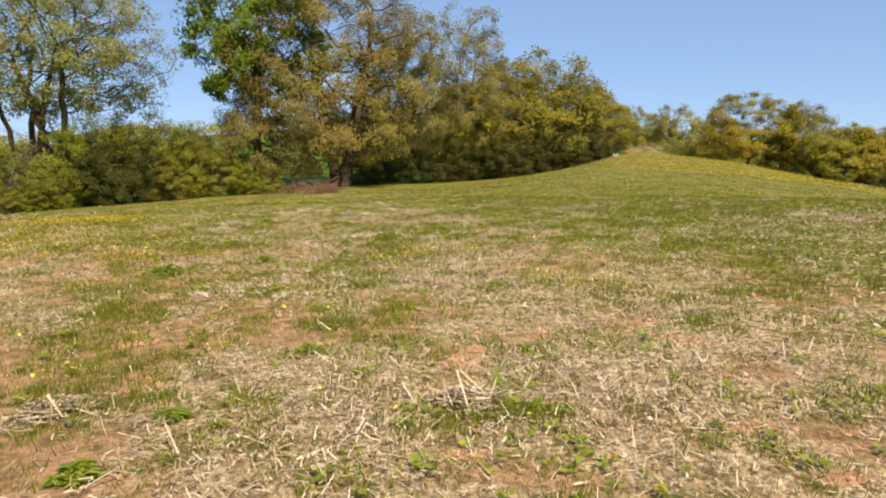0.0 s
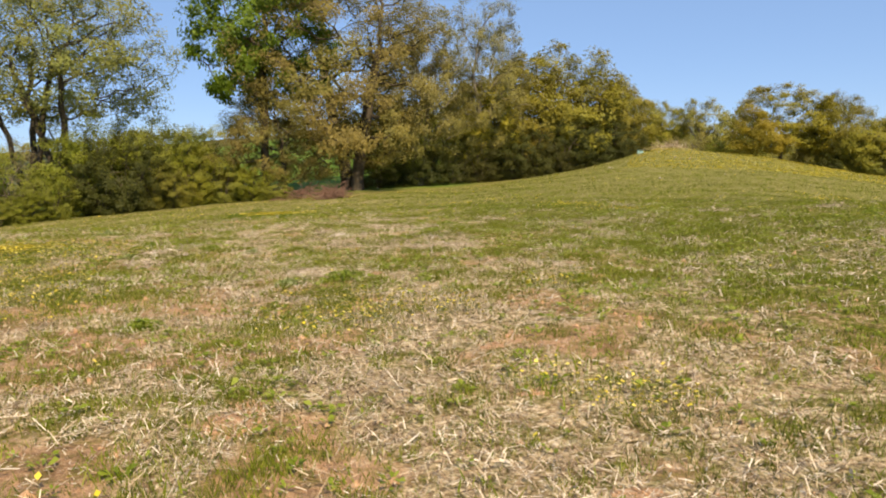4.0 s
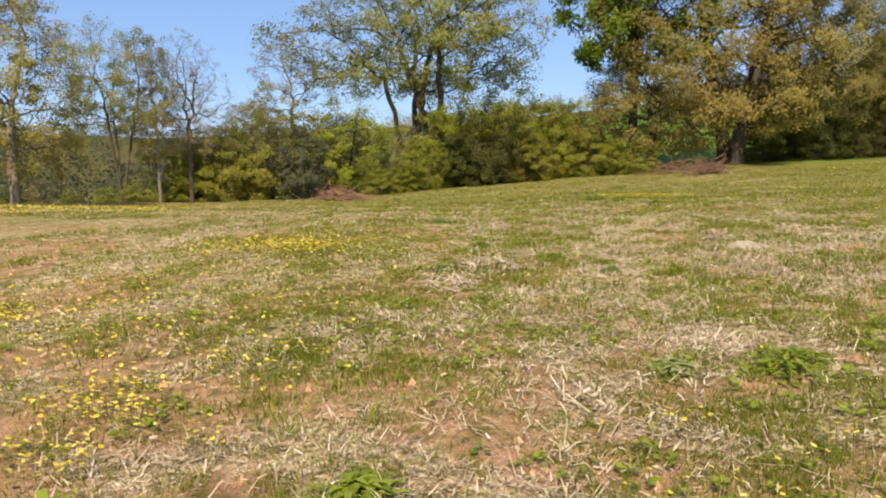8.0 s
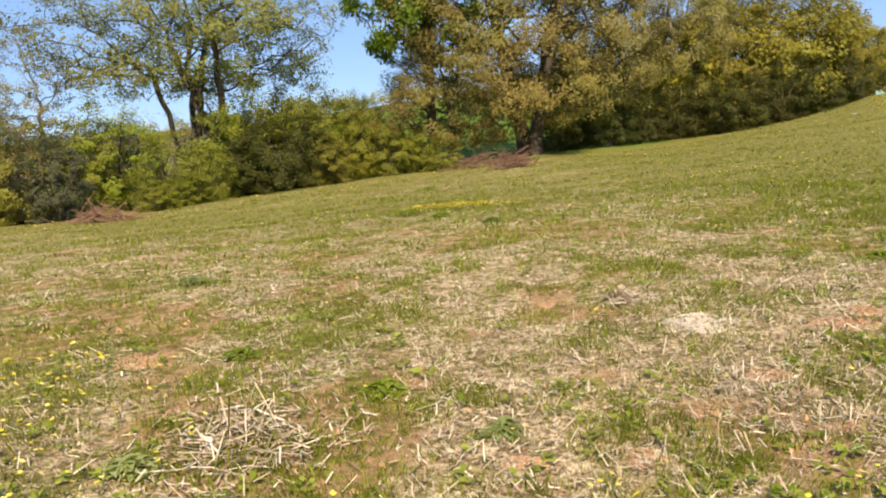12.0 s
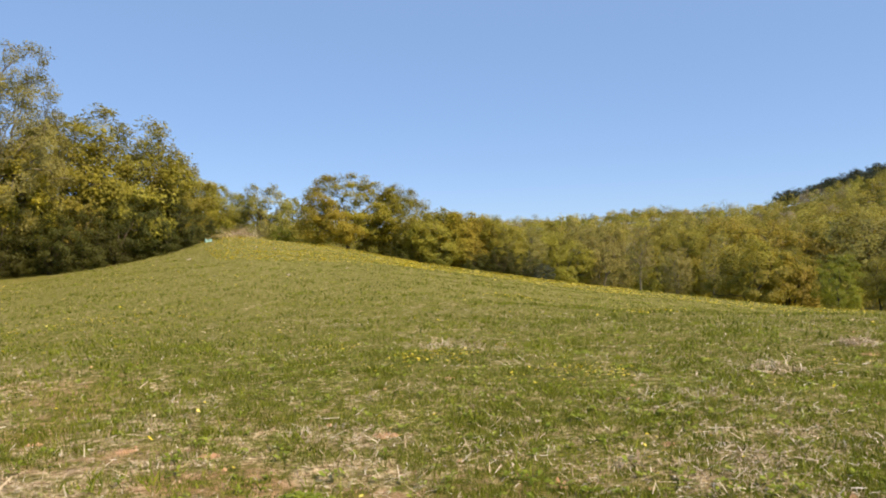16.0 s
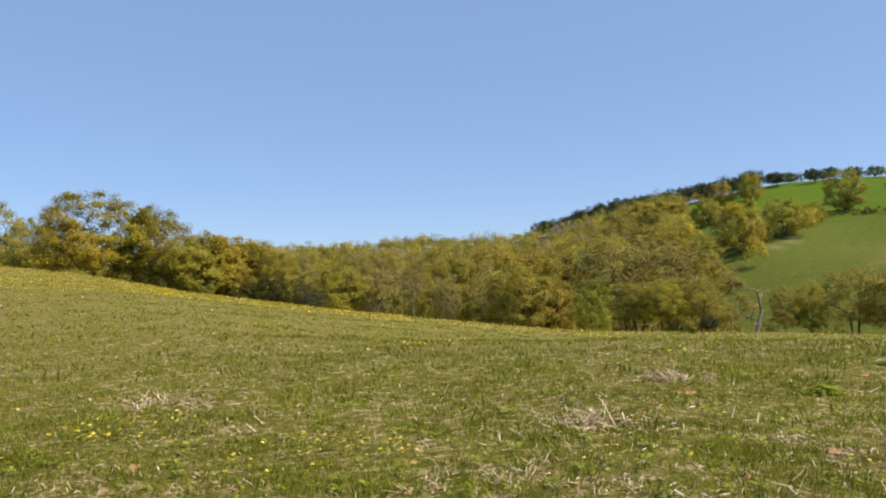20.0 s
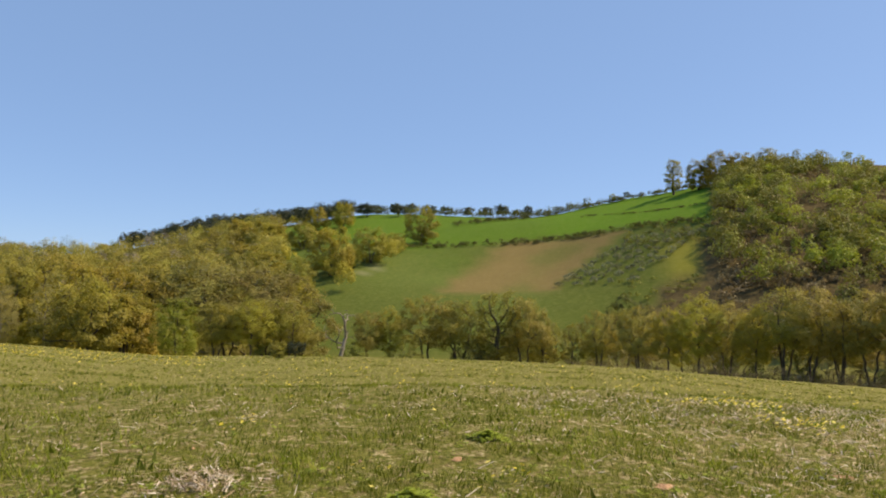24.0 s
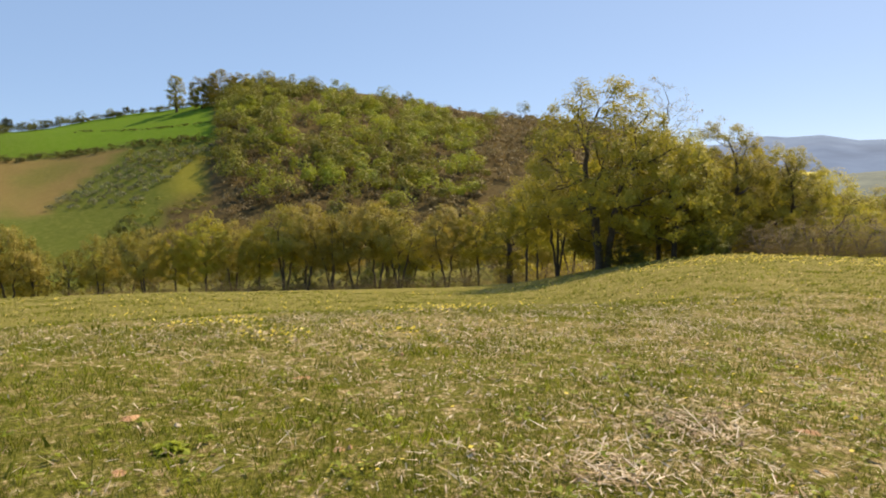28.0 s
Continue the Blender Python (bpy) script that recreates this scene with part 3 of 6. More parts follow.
# distant hills beyond the plain, the blue of the haze painted into their colour
m, nt, b = mat("haze_blue_hills")
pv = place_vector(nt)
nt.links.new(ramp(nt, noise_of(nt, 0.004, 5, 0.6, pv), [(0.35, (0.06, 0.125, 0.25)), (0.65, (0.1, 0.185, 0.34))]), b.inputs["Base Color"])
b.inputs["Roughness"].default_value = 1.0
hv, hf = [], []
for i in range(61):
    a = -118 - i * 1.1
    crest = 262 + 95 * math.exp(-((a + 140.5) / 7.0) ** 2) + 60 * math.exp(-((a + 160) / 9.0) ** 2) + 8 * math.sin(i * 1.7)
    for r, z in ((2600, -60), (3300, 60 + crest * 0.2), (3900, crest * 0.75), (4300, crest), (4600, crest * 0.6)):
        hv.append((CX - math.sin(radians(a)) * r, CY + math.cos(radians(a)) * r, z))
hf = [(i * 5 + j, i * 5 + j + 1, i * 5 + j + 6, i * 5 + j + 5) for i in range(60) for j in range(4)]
tagged(new("backdrop", mesh_of("backdrop", hv, hf, m, True)), "hills far beyond the plain, haze painted into their blue", "hills", kind="structure")

# nearer dark wooded ridge of the plain, with one bright rape field
m, nt, b = mat("wooded_plain")
pv = place_vector(nt)
nt.links.new(ramp(nt, noise_of(nt, 0.02, 6, 0.65, pv), [(0.35, (0.07, 0.1, 0.1)), (0.65, (0.14, 0.18, 0.16))]), b.inputs["Base Color"])
b.inputs["Roughness"].default_value = 1.0


def ridge_point(a, r):
    lift = 64 - 0.9 * abs(a + 143) + 3 * math.sin(a * 1.1)
    return (CX - math.sin(radians(a)) * r, CY + math.cos(radians(a)) * r, -30 + (lift + 30) * math.sin(min(1.0, (r - 1000) / 700) * math.pi / 2))


steps = [1000 + 70 * k for k in range(11)] + [1800, 1950]
rv_ = [ridge_point(-136 - i * 0.9, r) if r < 1710 else (*ridge_point(-136 - i * 0.9, r)[:2], ridge_point(-136 - i * 0.9, 1700)[2] - (r - 1700) * 0.2) for i in range(46) for r in steps]
rf_ = [(i * 13 + j, i * 13 + j + 1, i * 13 + j + 14, i * 13 + j + 13) for i in range(45) for j in range(12)]
tagged(new("backdrop", mesh_of("backdrop", rv_, rf_, m, True)), "dark wooded ridge at the edge of the plain", "hills", kind="structure")
rape = rough_material("rape_field", [(0.3, (0.5, 0.45, 0.1)), (0.7, (0.62, 0.56, 0.16))], 0.02, 0.2, 0.1, 0.1)
yv = [Vector(ridge_point(-140.6 - i * 0.42, 1480 + 55 * j + 12 * math.sin(i * 1.3))) + Vector((0, 0, 1.5)) for i in range(8) for j in range(5)]
yf = [(i * 5 + j, i * 5 + j + 1, i * 5 + j + 6, i * 5 + j + 5) for i in range(7) for j in range(4)]
tagged(new("rape_field", mesh_of("rape_field", [tuple(v) for v in yv], yf, rape)), "pale yellow field on the distant wooded ridge", "field", kind="structure")

# ---- tree and shrub kinds ----
OAK_BIG = tree_kind("oak_tree", "old oak with pale olive spring leaves and twin trunks", BARK, LEAF_TAN, seed=3, tall=19, wide=17, stems=2, bare=0.11, points=1000, leaves=80000, leaf=0.1, puff=0.062, thick=0.026, lean=0.02, low=0.72, gaps=0.26, full=0.6, leader=0.5)
OAK_OLIVE = tree_kind("oak_tree", "oak with low hanging olive-brown young leaves", BARK, LEAF_TAN, seed=5, tall=12, wide=12, bare=0.1, points=600, leaves=38000, leaf=0.1, puff=0.075, thick=0.022, low=0.65, gaps=0.15, full=0.5)
# dull leaf colour here imitates the shade at the foot of the hedge
OAK_SHADE = tree_kind("oak_tree", "low oak with leaves coloured dull for the shade of the hedge", BARK, LEAF_DULL, seed=6, tall=12, wide=12, bare=0.04, points=520, leaves=34000, leaf=0.1, puff=0.075, thick=0.02, low=0.6, gaps=0.12, full=0.5)
OAK_TALL = tree_kind("oak_tree", "tall open oak with sparse young leaves", BARK, LEAF_GREEN, seed=11, tall=18, wide=14, bare=0.4, points=620, leaves=25000, leaf=0.1, puff=0.055, thick=0.012, low=0.7, gaps=0.4, full=0.7, leader=0.35, stems=2)
OAK_SPRAY = tree_kind("oak_tree", "spreading oak with several trunks and yellow-green young leaves", BARK, LEAF_GREEN, seed=22, tall=18, wide=16, stems=3, bare=0.4, points=680, leaves=27000, leaf=0.1, puff=0.055, thick=0.0105, lean=0.05, low=0.7, gaps=0.4, full=0.7, leader=0.3)
OAK_OPEN = tree_kind("oak_tree", "open oak with dark spreading limbs and thin yellow leaves", BARK, LEAF_YELLOW, seed=26, tall=15, wide=13, stems=2, bare=0.16, points=800, leaves=40000, leaf=0.105, puff=0.055, thick=0.022, lean=0.01, low=0.75, gaps=0.25, full=0.7, leader=0.4)
MAPLE = tree_kind("broadleaf_tree", "leafy bright green tree beside the oak", BARK, LEAF_MAPLE, seed=31, tall=20, wide=13, bare=0.36, points=420, leaves=22000, leaf=0.19, puff=0.08, thick=0.02, low=0.7, gaps=0.25, full=0.6, leader=0.4)
PALE_TREE = tree_kind("broadleaf_tree", "pale tree with thin yellow-green leaves", BARK_PALE, LEAF_PALE, seed=41, tall=15, wide=10, stems=2, bare=0.12, points=700, leaves=40000, leaf=0.09, puff=0.07, thick=0.016, low=0.75, gaps=0.18, full=0.6)
GREY_TREE = tree_kind("broadleaf_tree", "tall grey-green tree with hazy twigs", BARK_PALE, LEAF_PALE, seed=47, tall=17, wide=11, stems=2, bare=0.16, points=760, leaves=42000, leaf=0.09, puff=0.07, thick=0.016, low=0.85, gaps=0.18, full=0.6)
ROUND = tree_kind("oak_tree", "round-crowned oak in full olive leaf", BARK, LEAF_OLIVE, seed=51, tall=12, wide=11.5, stems=2, bare=0.06, points=620, leaves=36000, leaf=0.135, puff=0.085, thick=0.02, low=0.7, gaps=0.05, full=0.4)
ROUND_FAR = tree_kind("oak_tree", "round-crowned oak in full olive leaf", BARK, LEAF_OLIVE, seed=52, tall=12, wide=11.5, stems=2, bare=0.05, points=300, leaves=13000, leaf=0.2, puff=0.1, thick=0.02, low=0.7, gaps=0.05, full=0.4)
GOLD = tree_kind("oak_tree", "golden-green oak with a broad crown", BARK, LEAF_GOLD, seed=61, tall=11, wide=11, bare=0.12, points=560, leaves=34000, leaf=0.135, puff=0.08, thick=0.02, low=0.62, gaps=0.08, full=0.5)
GLOW = tree_kind("oak_tree", "yellow-green oak glowing in spring leaf", BARK, LEAF_YELLOW, seed=63, tall=11, wide=9, stems=2, bare=0.1, points=420, leaves=20000, leaf=0.1, puff=0.08, thick=0.018, low=0.68, gaps=0.14, full=0.5)
GOLD_FAR = tree_kind("oak_tree", "golden-green oak with a broad crown", BARK, LEAF_GOLD, seed=62, tall=11, wide=11, stems=2, bare=0.08, points=300, leaves=13000, leaf=0.2, puff=0.1, thick=0.02, low=0.66, gaps=0.05, full=0.4)
TAN_FAR = tree_kind("oak_tree", "tan-leaved oak just coming into leaf", BARK_PALE, LEAF_TAN, seed=64, tall=11, wide=11, stems=3, bare=0.08, points=320, leaves=13000, leaf=0.17, puff=0.09, thick=0.018, low=0.66, gaps=0.1, full=0.5)
VALE = [tree_kind("oak_tree", label, BARK, tone, seed=160 + k, tall=18, wide=18.5, stems=3, bare=0.06, points=520, leaves=30000, leaf=0.19, puff=0.07, thick=0.018, low=0.66, gaps=0.14, full=0.4)
        for k, (label, tone) in enumerate((("large golden-green oak in the valley", LEAF_GOLD), ("large olive oak in the valley", LEAF_OLIVE), ("large tan oak just coming into leaf in the valley", LEAF_TAN)))]
BRIGHT = tree_kind("broadleaf_tree", "bright yellow-green tree in fresh leaf", BARK, LEAF_FRESH, seed=67, tall=9, wide=7, bare=0.08, points=340, leaves=18000, leaf=0.09, puff=0.09, thick=0.018, low=0.7, gaps=0.1)
THIN = tree_kind("young_tree", "slim tree with bare twigs and few leaves", BARK, LEAF_TWIG, seed=71, tall=13, wide=6, bare=0.25, points=620, leaves=6500, leaf=0.055, puff=0.06, thick=0.012, low=0.9, gaps=0.22, full=0.8, leader=0.5)
THIN_PALE = tree_kind("young_tree", "slim pale tree with yellow buds", BARK_PALE, LEAF_PALE, seed=77, tall=13, wide=6, bare=0.22, points=520, leaves=14000, leaf=0.075, puff=0.075, thick=0.012, low=0.9, gaps=0.2, full=0.8, leader=0.5)
POLES = [tree_kind("young_oak_tree", label, BARK, tone, seed=81 + k, tall=11, wide=wide, stems=stems, bare=bare, points=320, leaves=count, leaf=0.105, puff=0.11, thick=0.011, lean=0.05, low=0.68, gaps=0.12, full=0.7, leader=0.3)
         for k, (label, tone, wide, stems, bare, count) in enumerate((("slim valley oak with thin dark trunk and golden crown", LEAF_AMBER, 6.4, 2, 0.38, 12000), ("slim valley oak with a dull olive crown", LEAF_YELLOW, 5.8, 1, 0.34, 11000), ("slim forked valley oak with sparse golden leaves", LEAF_OLIVE, 6.8, 3, 0.4, 10000)))]
IVY = tree_kind("ivy_clad_tree", "valley tree with a trunk dark with ivy", BARK, LEAF_OLIVE, seed=85, tall=11, wide=5.5, bare=0.12, points=300, leaves=11000, leaf=0.1, puff=0.1, thick=0.03, low=0.9, gaps=0.15, full=0.8, leader=0.4)
DEAD = tree_kind("dead_tree", "leaning dead tree with bare whitish trunk", BARK_PALE, LEAF_BUD, seed=91, tall=7, wide=4.5, bare=0.3, points=60, leaves=60, leaf=0.05, thick=0.03, lean=0.3, gaps=0.3)
PINE = tree_kind("pine_tree", "dark round-headed pine on the ridge", BARK, LEAF_PINE, seed=87, tall=9, wide=8.5, bare=0.25, points=160, leaves=7000, leaf=0.2, puff=0.12, thick=0.025, low=0.7, gaps=0.12, full=0.4)
bush = dict(stems=6, bare=0.0, points=300, thick=0.012, lean=0.12, low=0.6, gaps=0.1, full=0.5, leader=0.5, puff=0.085)
B_OLIVE = tree_kind("shrub", "olive-green hedge shrub in young leaf", BARK, LEAF_MOSS, seed=101, tall=4, wide=3.8, leaves=15000, leaf=0.05, **bush)
B_FRESH = tree_kind("shrub", "yellow-green hedge shrub in fresh leaf", BARK, LEAF_FRESH, seed=103, tall=4, wide=3.6, leaves=15000, leaf=0.05, **bush)
B_DEEP = tree_kind("shrub", "dense dark green hedge shrub", BARK, LEAF_DEEP, seed=107, tall=4, wide=4.0, leaves=15000, leaf=0.052, **bush)
B_GREY = tree_kind("evergreen_shrub", "dark grey-green evergreen shrub", BARK, LEAF_GREY, seed=109, tall=4, wide=3.4, leaves=15000, leaf=0.05, **bush)
B_BROWN = tree_kind("shrub", "brown twiggy shrub just coming into bud", BARK_PALE, LEAF_BROWN, seed=113, tall=3, wide=3.2, leaves=6000, leaf=0.03, **bush)
B_PALE = tree_kind("shrub", "pale twiggy shrub with thin leaves", BARK_PALE, LEAF_PALE, seed=119, tall=4, wide=3.6, leaves=13000, leaf=0.04, **bush)

# ---- trees and shrubs set out ----
# hedge trees along the field
plant(OAK_TALL, -32.6, 66.0, 20.0, 5.1, 1.05, group="hedge trees along the field")
plant(OAK_SPRAY, -36.0, 66.3, 21.2, 5.1, 1.15, group="hedge trees along the field")
plant(MAPLE, -17.0, 70.0, 22.4, 3.2, 0.80, group="hedge trees along the field")
plant(OAK_BIG, -9.8, 72.5, 21.4, 1.8, 1.00, group="hedge trees along the field")
plant(PALE_TREE, -3.9, 77.0, 17.5, 0.3, 0.90, group="hedge trees along the field")
plant(OAK_OLIVE, -15.2, 69.5, 11.0, 2.4, 1.00, group="hedge trees along the field")
plant(OAK_SHADE, -6.6, 77.9, 9.5, 2.6, 0.90, group="hedge trees along the field")
plant(GREY_TREE, 2.6, 84.0, 18.9, 0.3, 0.90, group="hedge trees along the field")
plant(ROUND, 11.5, 94.7, 14.6, 0.3, 1.22, group="hedge trees along the field")
plant(ROUND, 6.8, 91.4, 12.6, 6.3, 1.22, group="hedge trees along the field")
plant(ROUND, 17.2, 99.7, 11.7, 4.1, 1.22, group="hedge trees along the field")
plant(ROUND, 21.9, 102.7, 8.5, 1.5, 1.22, group="hedge trees along the field")
plant(ROUND, 28.1, 109.1, 7.0, 2.7, 0.90, group="hedge trees along the field")
plant(GOLD, 2.4, 85.8, 10.2, 6.1, 0.90, group="hedge trees along the field")
plant(OAK_SHADE, -1.8, 83.9, 9.0, 5.6, 0.85, group="hedge trees along the field")
plant(TAN_FAR, 32.6, 107.6, 7.6, 5.3, 1.00, group="hedge trees along the field")
plant(ROUND, 41.0, 117.2, 7.7, 2.5, 0.90, group="hedge trees along the field")
plant(GOLD, 37.9, 94.4, 9.1, 3.1, 1.20, group="hedge trees along the field")
plant(ROUND, 44.6, 94.2, 9.2, 4.2, 1.05, group="hedge trees along the field")
plant(ROUND, 49.5, 92.3, 7.4, 0.4, 1.00, group="hedge trees along the field")
plant(GOLD, 51.7, 89.6, 7.3, 3.5, 1.10, group="hedge trees along the field")
plant(ROUND, 53.6, 86.9, 7.0, 1.7, 1.10, group="hedge trees along the field")
plant(THIN, -43.5, 47.4, 12.4, 5.5, 1.10, group="hedge trees along the field")
plant(THIN_PALE, -43.3, 58.6, 14.2, 0.4, 1.00, group="hedge trees along the field")
plant(OAK_SPRAY, -46.1, 43.5, 12.5, 4.3, 0.75, group="hedge trees along the field")
plant(THIN_PALE, -44.5, 45.4, 12.0, 5.5, 0.80, group="hedge trees along the field")
plant(THIN, -44.6, 48.4, 12.3, 1.4, 0.90, group="hedge trees along the field")
plant(PALE_TREE, -38.0, 30.7, 11.1, 5.6, 1.00, group="hedge trees along the field")
plant(PALE_TREE, -45.4, 55.9, 8.4, 5.5, 0.90, group="hedge trees along the field")
# trees at the south-east corner of the field
plant(OAK_OPEN, 50.1, -19.8, 14.6, 0.1, 0.95, group="trees at the south-east corner of the field")
plant(GLOW, 48.8, -25.7, 10.5, 4.4, 1.00, group="trees at the south-east corner of the field")
plant(THIN, 51.8, -27.0, 15.5, 0.0, 1.10, group="trees at the south-east corner of the field")
plant(OAK_OPEN, 50.1, -32.9, 11.6, 3.2, 0.85, group="trees at the south-east corner of the field")
plant(OAK_OPEN, 49.7, -39.8, 10.4, 2.7, 0.85, group="trees at the south-east corner of the field")
plant(GLOW, 49.4, -29.4, 7.7, 1.3, 0.90, group="trees at the south-east corner of the field")
plant(POLES[1], 60.3, -19.3, 9.6, 2.0, 1.0, group="trees at the south-east corner of the field")
plant(POLES[2], 57.1, -20.4, 9.9, 5.1, 1.0, group="trees at the south-east corner of the field")
plant(GLOW, 52.0, -48.2, 9.8, 2.0, 1.10, group="trees at the south-east corner of the field")
plant(GLOW, 53.3, -57.0, 9.8, 0.9, 1.20, group="trees at the south-east corner of the field")
plant(ROUND, 53.2, -39.6, 10.6, 4.4, 1.10, group="trees at the south-east corner of the field")
plant(ROUND, 55.9, -28.4, 12.2, 2.8, 1.00, group="trees at the south-east corner of the field")
plant(GLOW, 23.4, -21.6, 12.0, 5.0, 0.65, group="trees at the south-east corner of the field")
# trees where the field falls away to the valley
plant(ROUND_FAR, 46.7, 89.7, 6.6, 1.5, 1.10, group="trees where the field falls away to the valley")
plant(GOLD_FAR, 50.8, 89.4, 7.2, 2.0, 1.10, group="trees where the field falls away to the valley")
plant(PALE_TREE, 54.7, 89.0, 6.7, 5.0, 1.00, group="trees where the field falls away to the valley")
plant(PALE_TREE, 64.7, 93.8, 7.8, 3.2, 1.00, group="trees where the field falls away to the valley")
plant(ROUND_FAR, 68.5, 90.5, 6.8, 3.2, 1.00, group="trees where the field falls away to the valley")
plant(TAN_FAR, 74.5, 90.2, 8.5, 1.5, 1.00, group="trees where the field falls away to the valley")
plant(THIN_PALE, 69.2, 78.3, 8.6, 0.1, 0.90, group="trees where the field falls away to the valley")
plant(GREY_TREE, 81.2, 82.7, 7.9, 5.9, 1.00, group="trees where the field falls away to the valley")
plant(THIN_PALE, 85.7, 80.1, 9.3, 0.5, 1.00, group="trees where the field falls away to the valley")
plant(ROUND_FAR, 81.6, 72.1, 9.4, 5.3, 1.00, group="trees where the field falls away to the valley")
plant(GOLD_FAR, 89.0, 71.6, 8.9, 2.3, 1.00, group="trees where the field falls away to the valley")
plant(BRIGHT, 81.4, 60.7, 7.2, 6.0, 1.00, group="trees where the field falls away to the valley")
plant(POLES[2], 88.7, 59.5, 7.8, 2.5, 1.10, group="trees where the field falls away to the valley")
plant(POLES[1], 88.6, 55.0, 8.2, 5.9, 1.20, group="trees where the field falls away to the valley")
plant(POLES[2], 92.1, 51.7, 8.6, 3.5, 1.10, group="trees where the field falls away to the valley")
plant(VALE[1], 89.5, 118.7, 13.7, 1.5, 0.97, group="trees where the field falls away to the valley")
plant(VALE[2], 98.8, 116.8, 15.5, 4.7, 0.97, group="trees where the field falls away to the valley")
plant(VALE[1], 107.1, 104.8, 16.1, 4.2, 0.97, group="trees where the field falls away to the valley")
plant(VALE[0], 114.3, 98.5, 18.3, 4.3, 1.06, group="trees where the field falls away to the valley")
plant(VALE[0], 119.5, 90.8, 19.3, 2.9, 1.06, group="trees where the field falls away to the valley")
plant(VALE[1], 128.0, 86.0, 21.6, 1.4, 1.06, group="trees where the field falls away to the valley")
plant(VALE[2], 127.2, 76.5, 21.3, 4.0, 1.14, group="trees where the field falls away to the valley")
plant(VALE[2], 125.3, 68.4, 18.7, 0.7, 1.14, group="trees where the field falls away to the valley")
# row of slim valley trees
plant(POLES[1], 89.3, 76.4, 9.9, 4.3, 1.20, group="row of slim valley trees")
plant(POLES[2], 90.0, 71.7, 9.7, 4.0, 1.20, group="row of slim valley trees")
plant(POLES[2], 90.1, 58.8, 8.0, 2.4, 1.20, group="row of slim valley trees")
plant(POLES[2], 92.0, 54.6, 8.9, 5.0, 1.20, group="row of slim valley trees")
plant(POLES[2], 95.3, 51.5, 7.5, 1.2, 1.00, group="row of slim valley trees")
plant(DEAD, 89.3, 44.4, 7.0, 2.5, 1.00, group="row of slim valley trees")
plant(POLES[0], 94.1, 42.1, 7.7, 5.0, 0.90, group="row of slim valley trees")
plant(POLES[1], 95.7, 39.9, 8.6, 2.4, 0.90, group="row of slim valley trees")
plant(POLES[0], 97.7, 35.4, 10.6, 4.5, 1.20, group="row of slim valley trees")
plant(POLES[2], 98.3, 31.5, 10.3, 3.8, 1.20, group="row of slim valley trees")
plant(IVY, 96.9, 26.5, 11.0, 5.9, 1.00, group="row of slim valley trees")
plant(POLES[0], 98.1, 23.1, 10.3, 6.2, 1.00, group="row of slim valley trees")
plant(IVY, 99.2, 21.1, 8.6, 4.5, 0.80, group="row of slim valley trees")
plant(IVY, 97.2, 17.4, 7.1, 5.1, 0.70, group="row of slim valley trees")
plant(POLES[0], 99.2, 14.2, 9.0, 1.0, 0.90, group="row of slim valley trees")
plant(POLES[0], 96.9, 9.4, 9.4, 4.5, 1.00, group="row of slim valley trees")
plant(POLES[1], 95.5, 6.2, 9.3, 5.3, 1.00, group="row of slim valley trees")
plant(POLES[1], 94.0, 3.1, 10.9, 2.5, 1.00, group="row of slim valley trees")
plant(POLES[0], 93.5, 0.0, 10.0, 3.5, 0.90, group="row of slim valley trees")
plant(POLES[1], 90.9, -2.4, 9.5, 3.0, 0.90, group="row of slim valley trees")
plant(POLES[2], 90.2, -5.2, 11.4, 6.0, 1.00, group="row of slim valley trees")
plant(POLES[0], 88.6, -7.3, 11.2, 2.0, 1.00, group="row of slim valley trees")
plant(POLES[2], 86.7, -9.8, 9.7, 2.5, 1.00, group="row of slim valley trees")
plant(POLES[0], 85.9, -12.3, 10.8, 0.0, 1.00, group="row of slim valley trees")
plant(POLES[0], 84.0, -14.3, 11.1, 2.6, 1.00, group="row of slim valley trees")
plant(POLES[2], 82.1, -16.3, 10.2, 4.0, 1.00, group="row of slim valley trees")
plant(POLES[0], 78.1, -20.4, 9.9, 5.9, 1.00, group="row of slim valley trees")
plant(POLES[1], 74.7, -22.5, 9.7, 5.8, 1.00, group="row of slim valley trees")
plant(IVY, 70.4, -23.8, 9.5, 2.1, 1.10, group="row of slim valley trees")
plant(POLES[1], 66.4, -24.6, 9.4, 6.2, 1.00, group="row of slim valley trees")
rng_v = np.random.default_rng(58)
for k in range(20):   # second rank behind the slim row
    vx, vy, vz = place(-83 - 43 * (k + rng_v.uniform(-0.4, 0.4)) / 19, 112 - 24 * (k / 19) ** 1.5 + rng_v.normal(0, 2.0))
    plant(POLES[int(rng_v.integers(0, 3))], vx, vy, rng_v.uniform(8.5, 11.0), rng_v.uniform(0, 6.28), rng_v.uniform(0.9, 1.15), group="row of slim valley trees")
# trees on the far hillside
plant(GOLD_FAR, 261.1, 125.1, 11.5, 0.0, 1.13, group="trees on the far hillside")
plant(ROUND_FAR, 260.7, 111.2, 9.8, 1.7, 1.22, group="trees on the far hillside")
plant(GOLD_FAR, 210.2, 84.3, 13.8, 3.4, 0.92, group="trees on the far hillside")
plant(ROUND_FAR, 194.7, 88.7, 9.5, 5.1, 1.04, group="trees on the far hillside")
plant(ROUND_FAR, 226.1, 76.9, 11.0, 0.5, 1.08, group="trees on the far hillside")
plant(BRIGHT, 217.8, 80.4, 7.0, 2.2, 1.04, group="trees on the far hillside")
plant(ROUND_FAR, 247.8, 74.2, 6.4, 3.9, 1.23, group="trees on the far hillside")
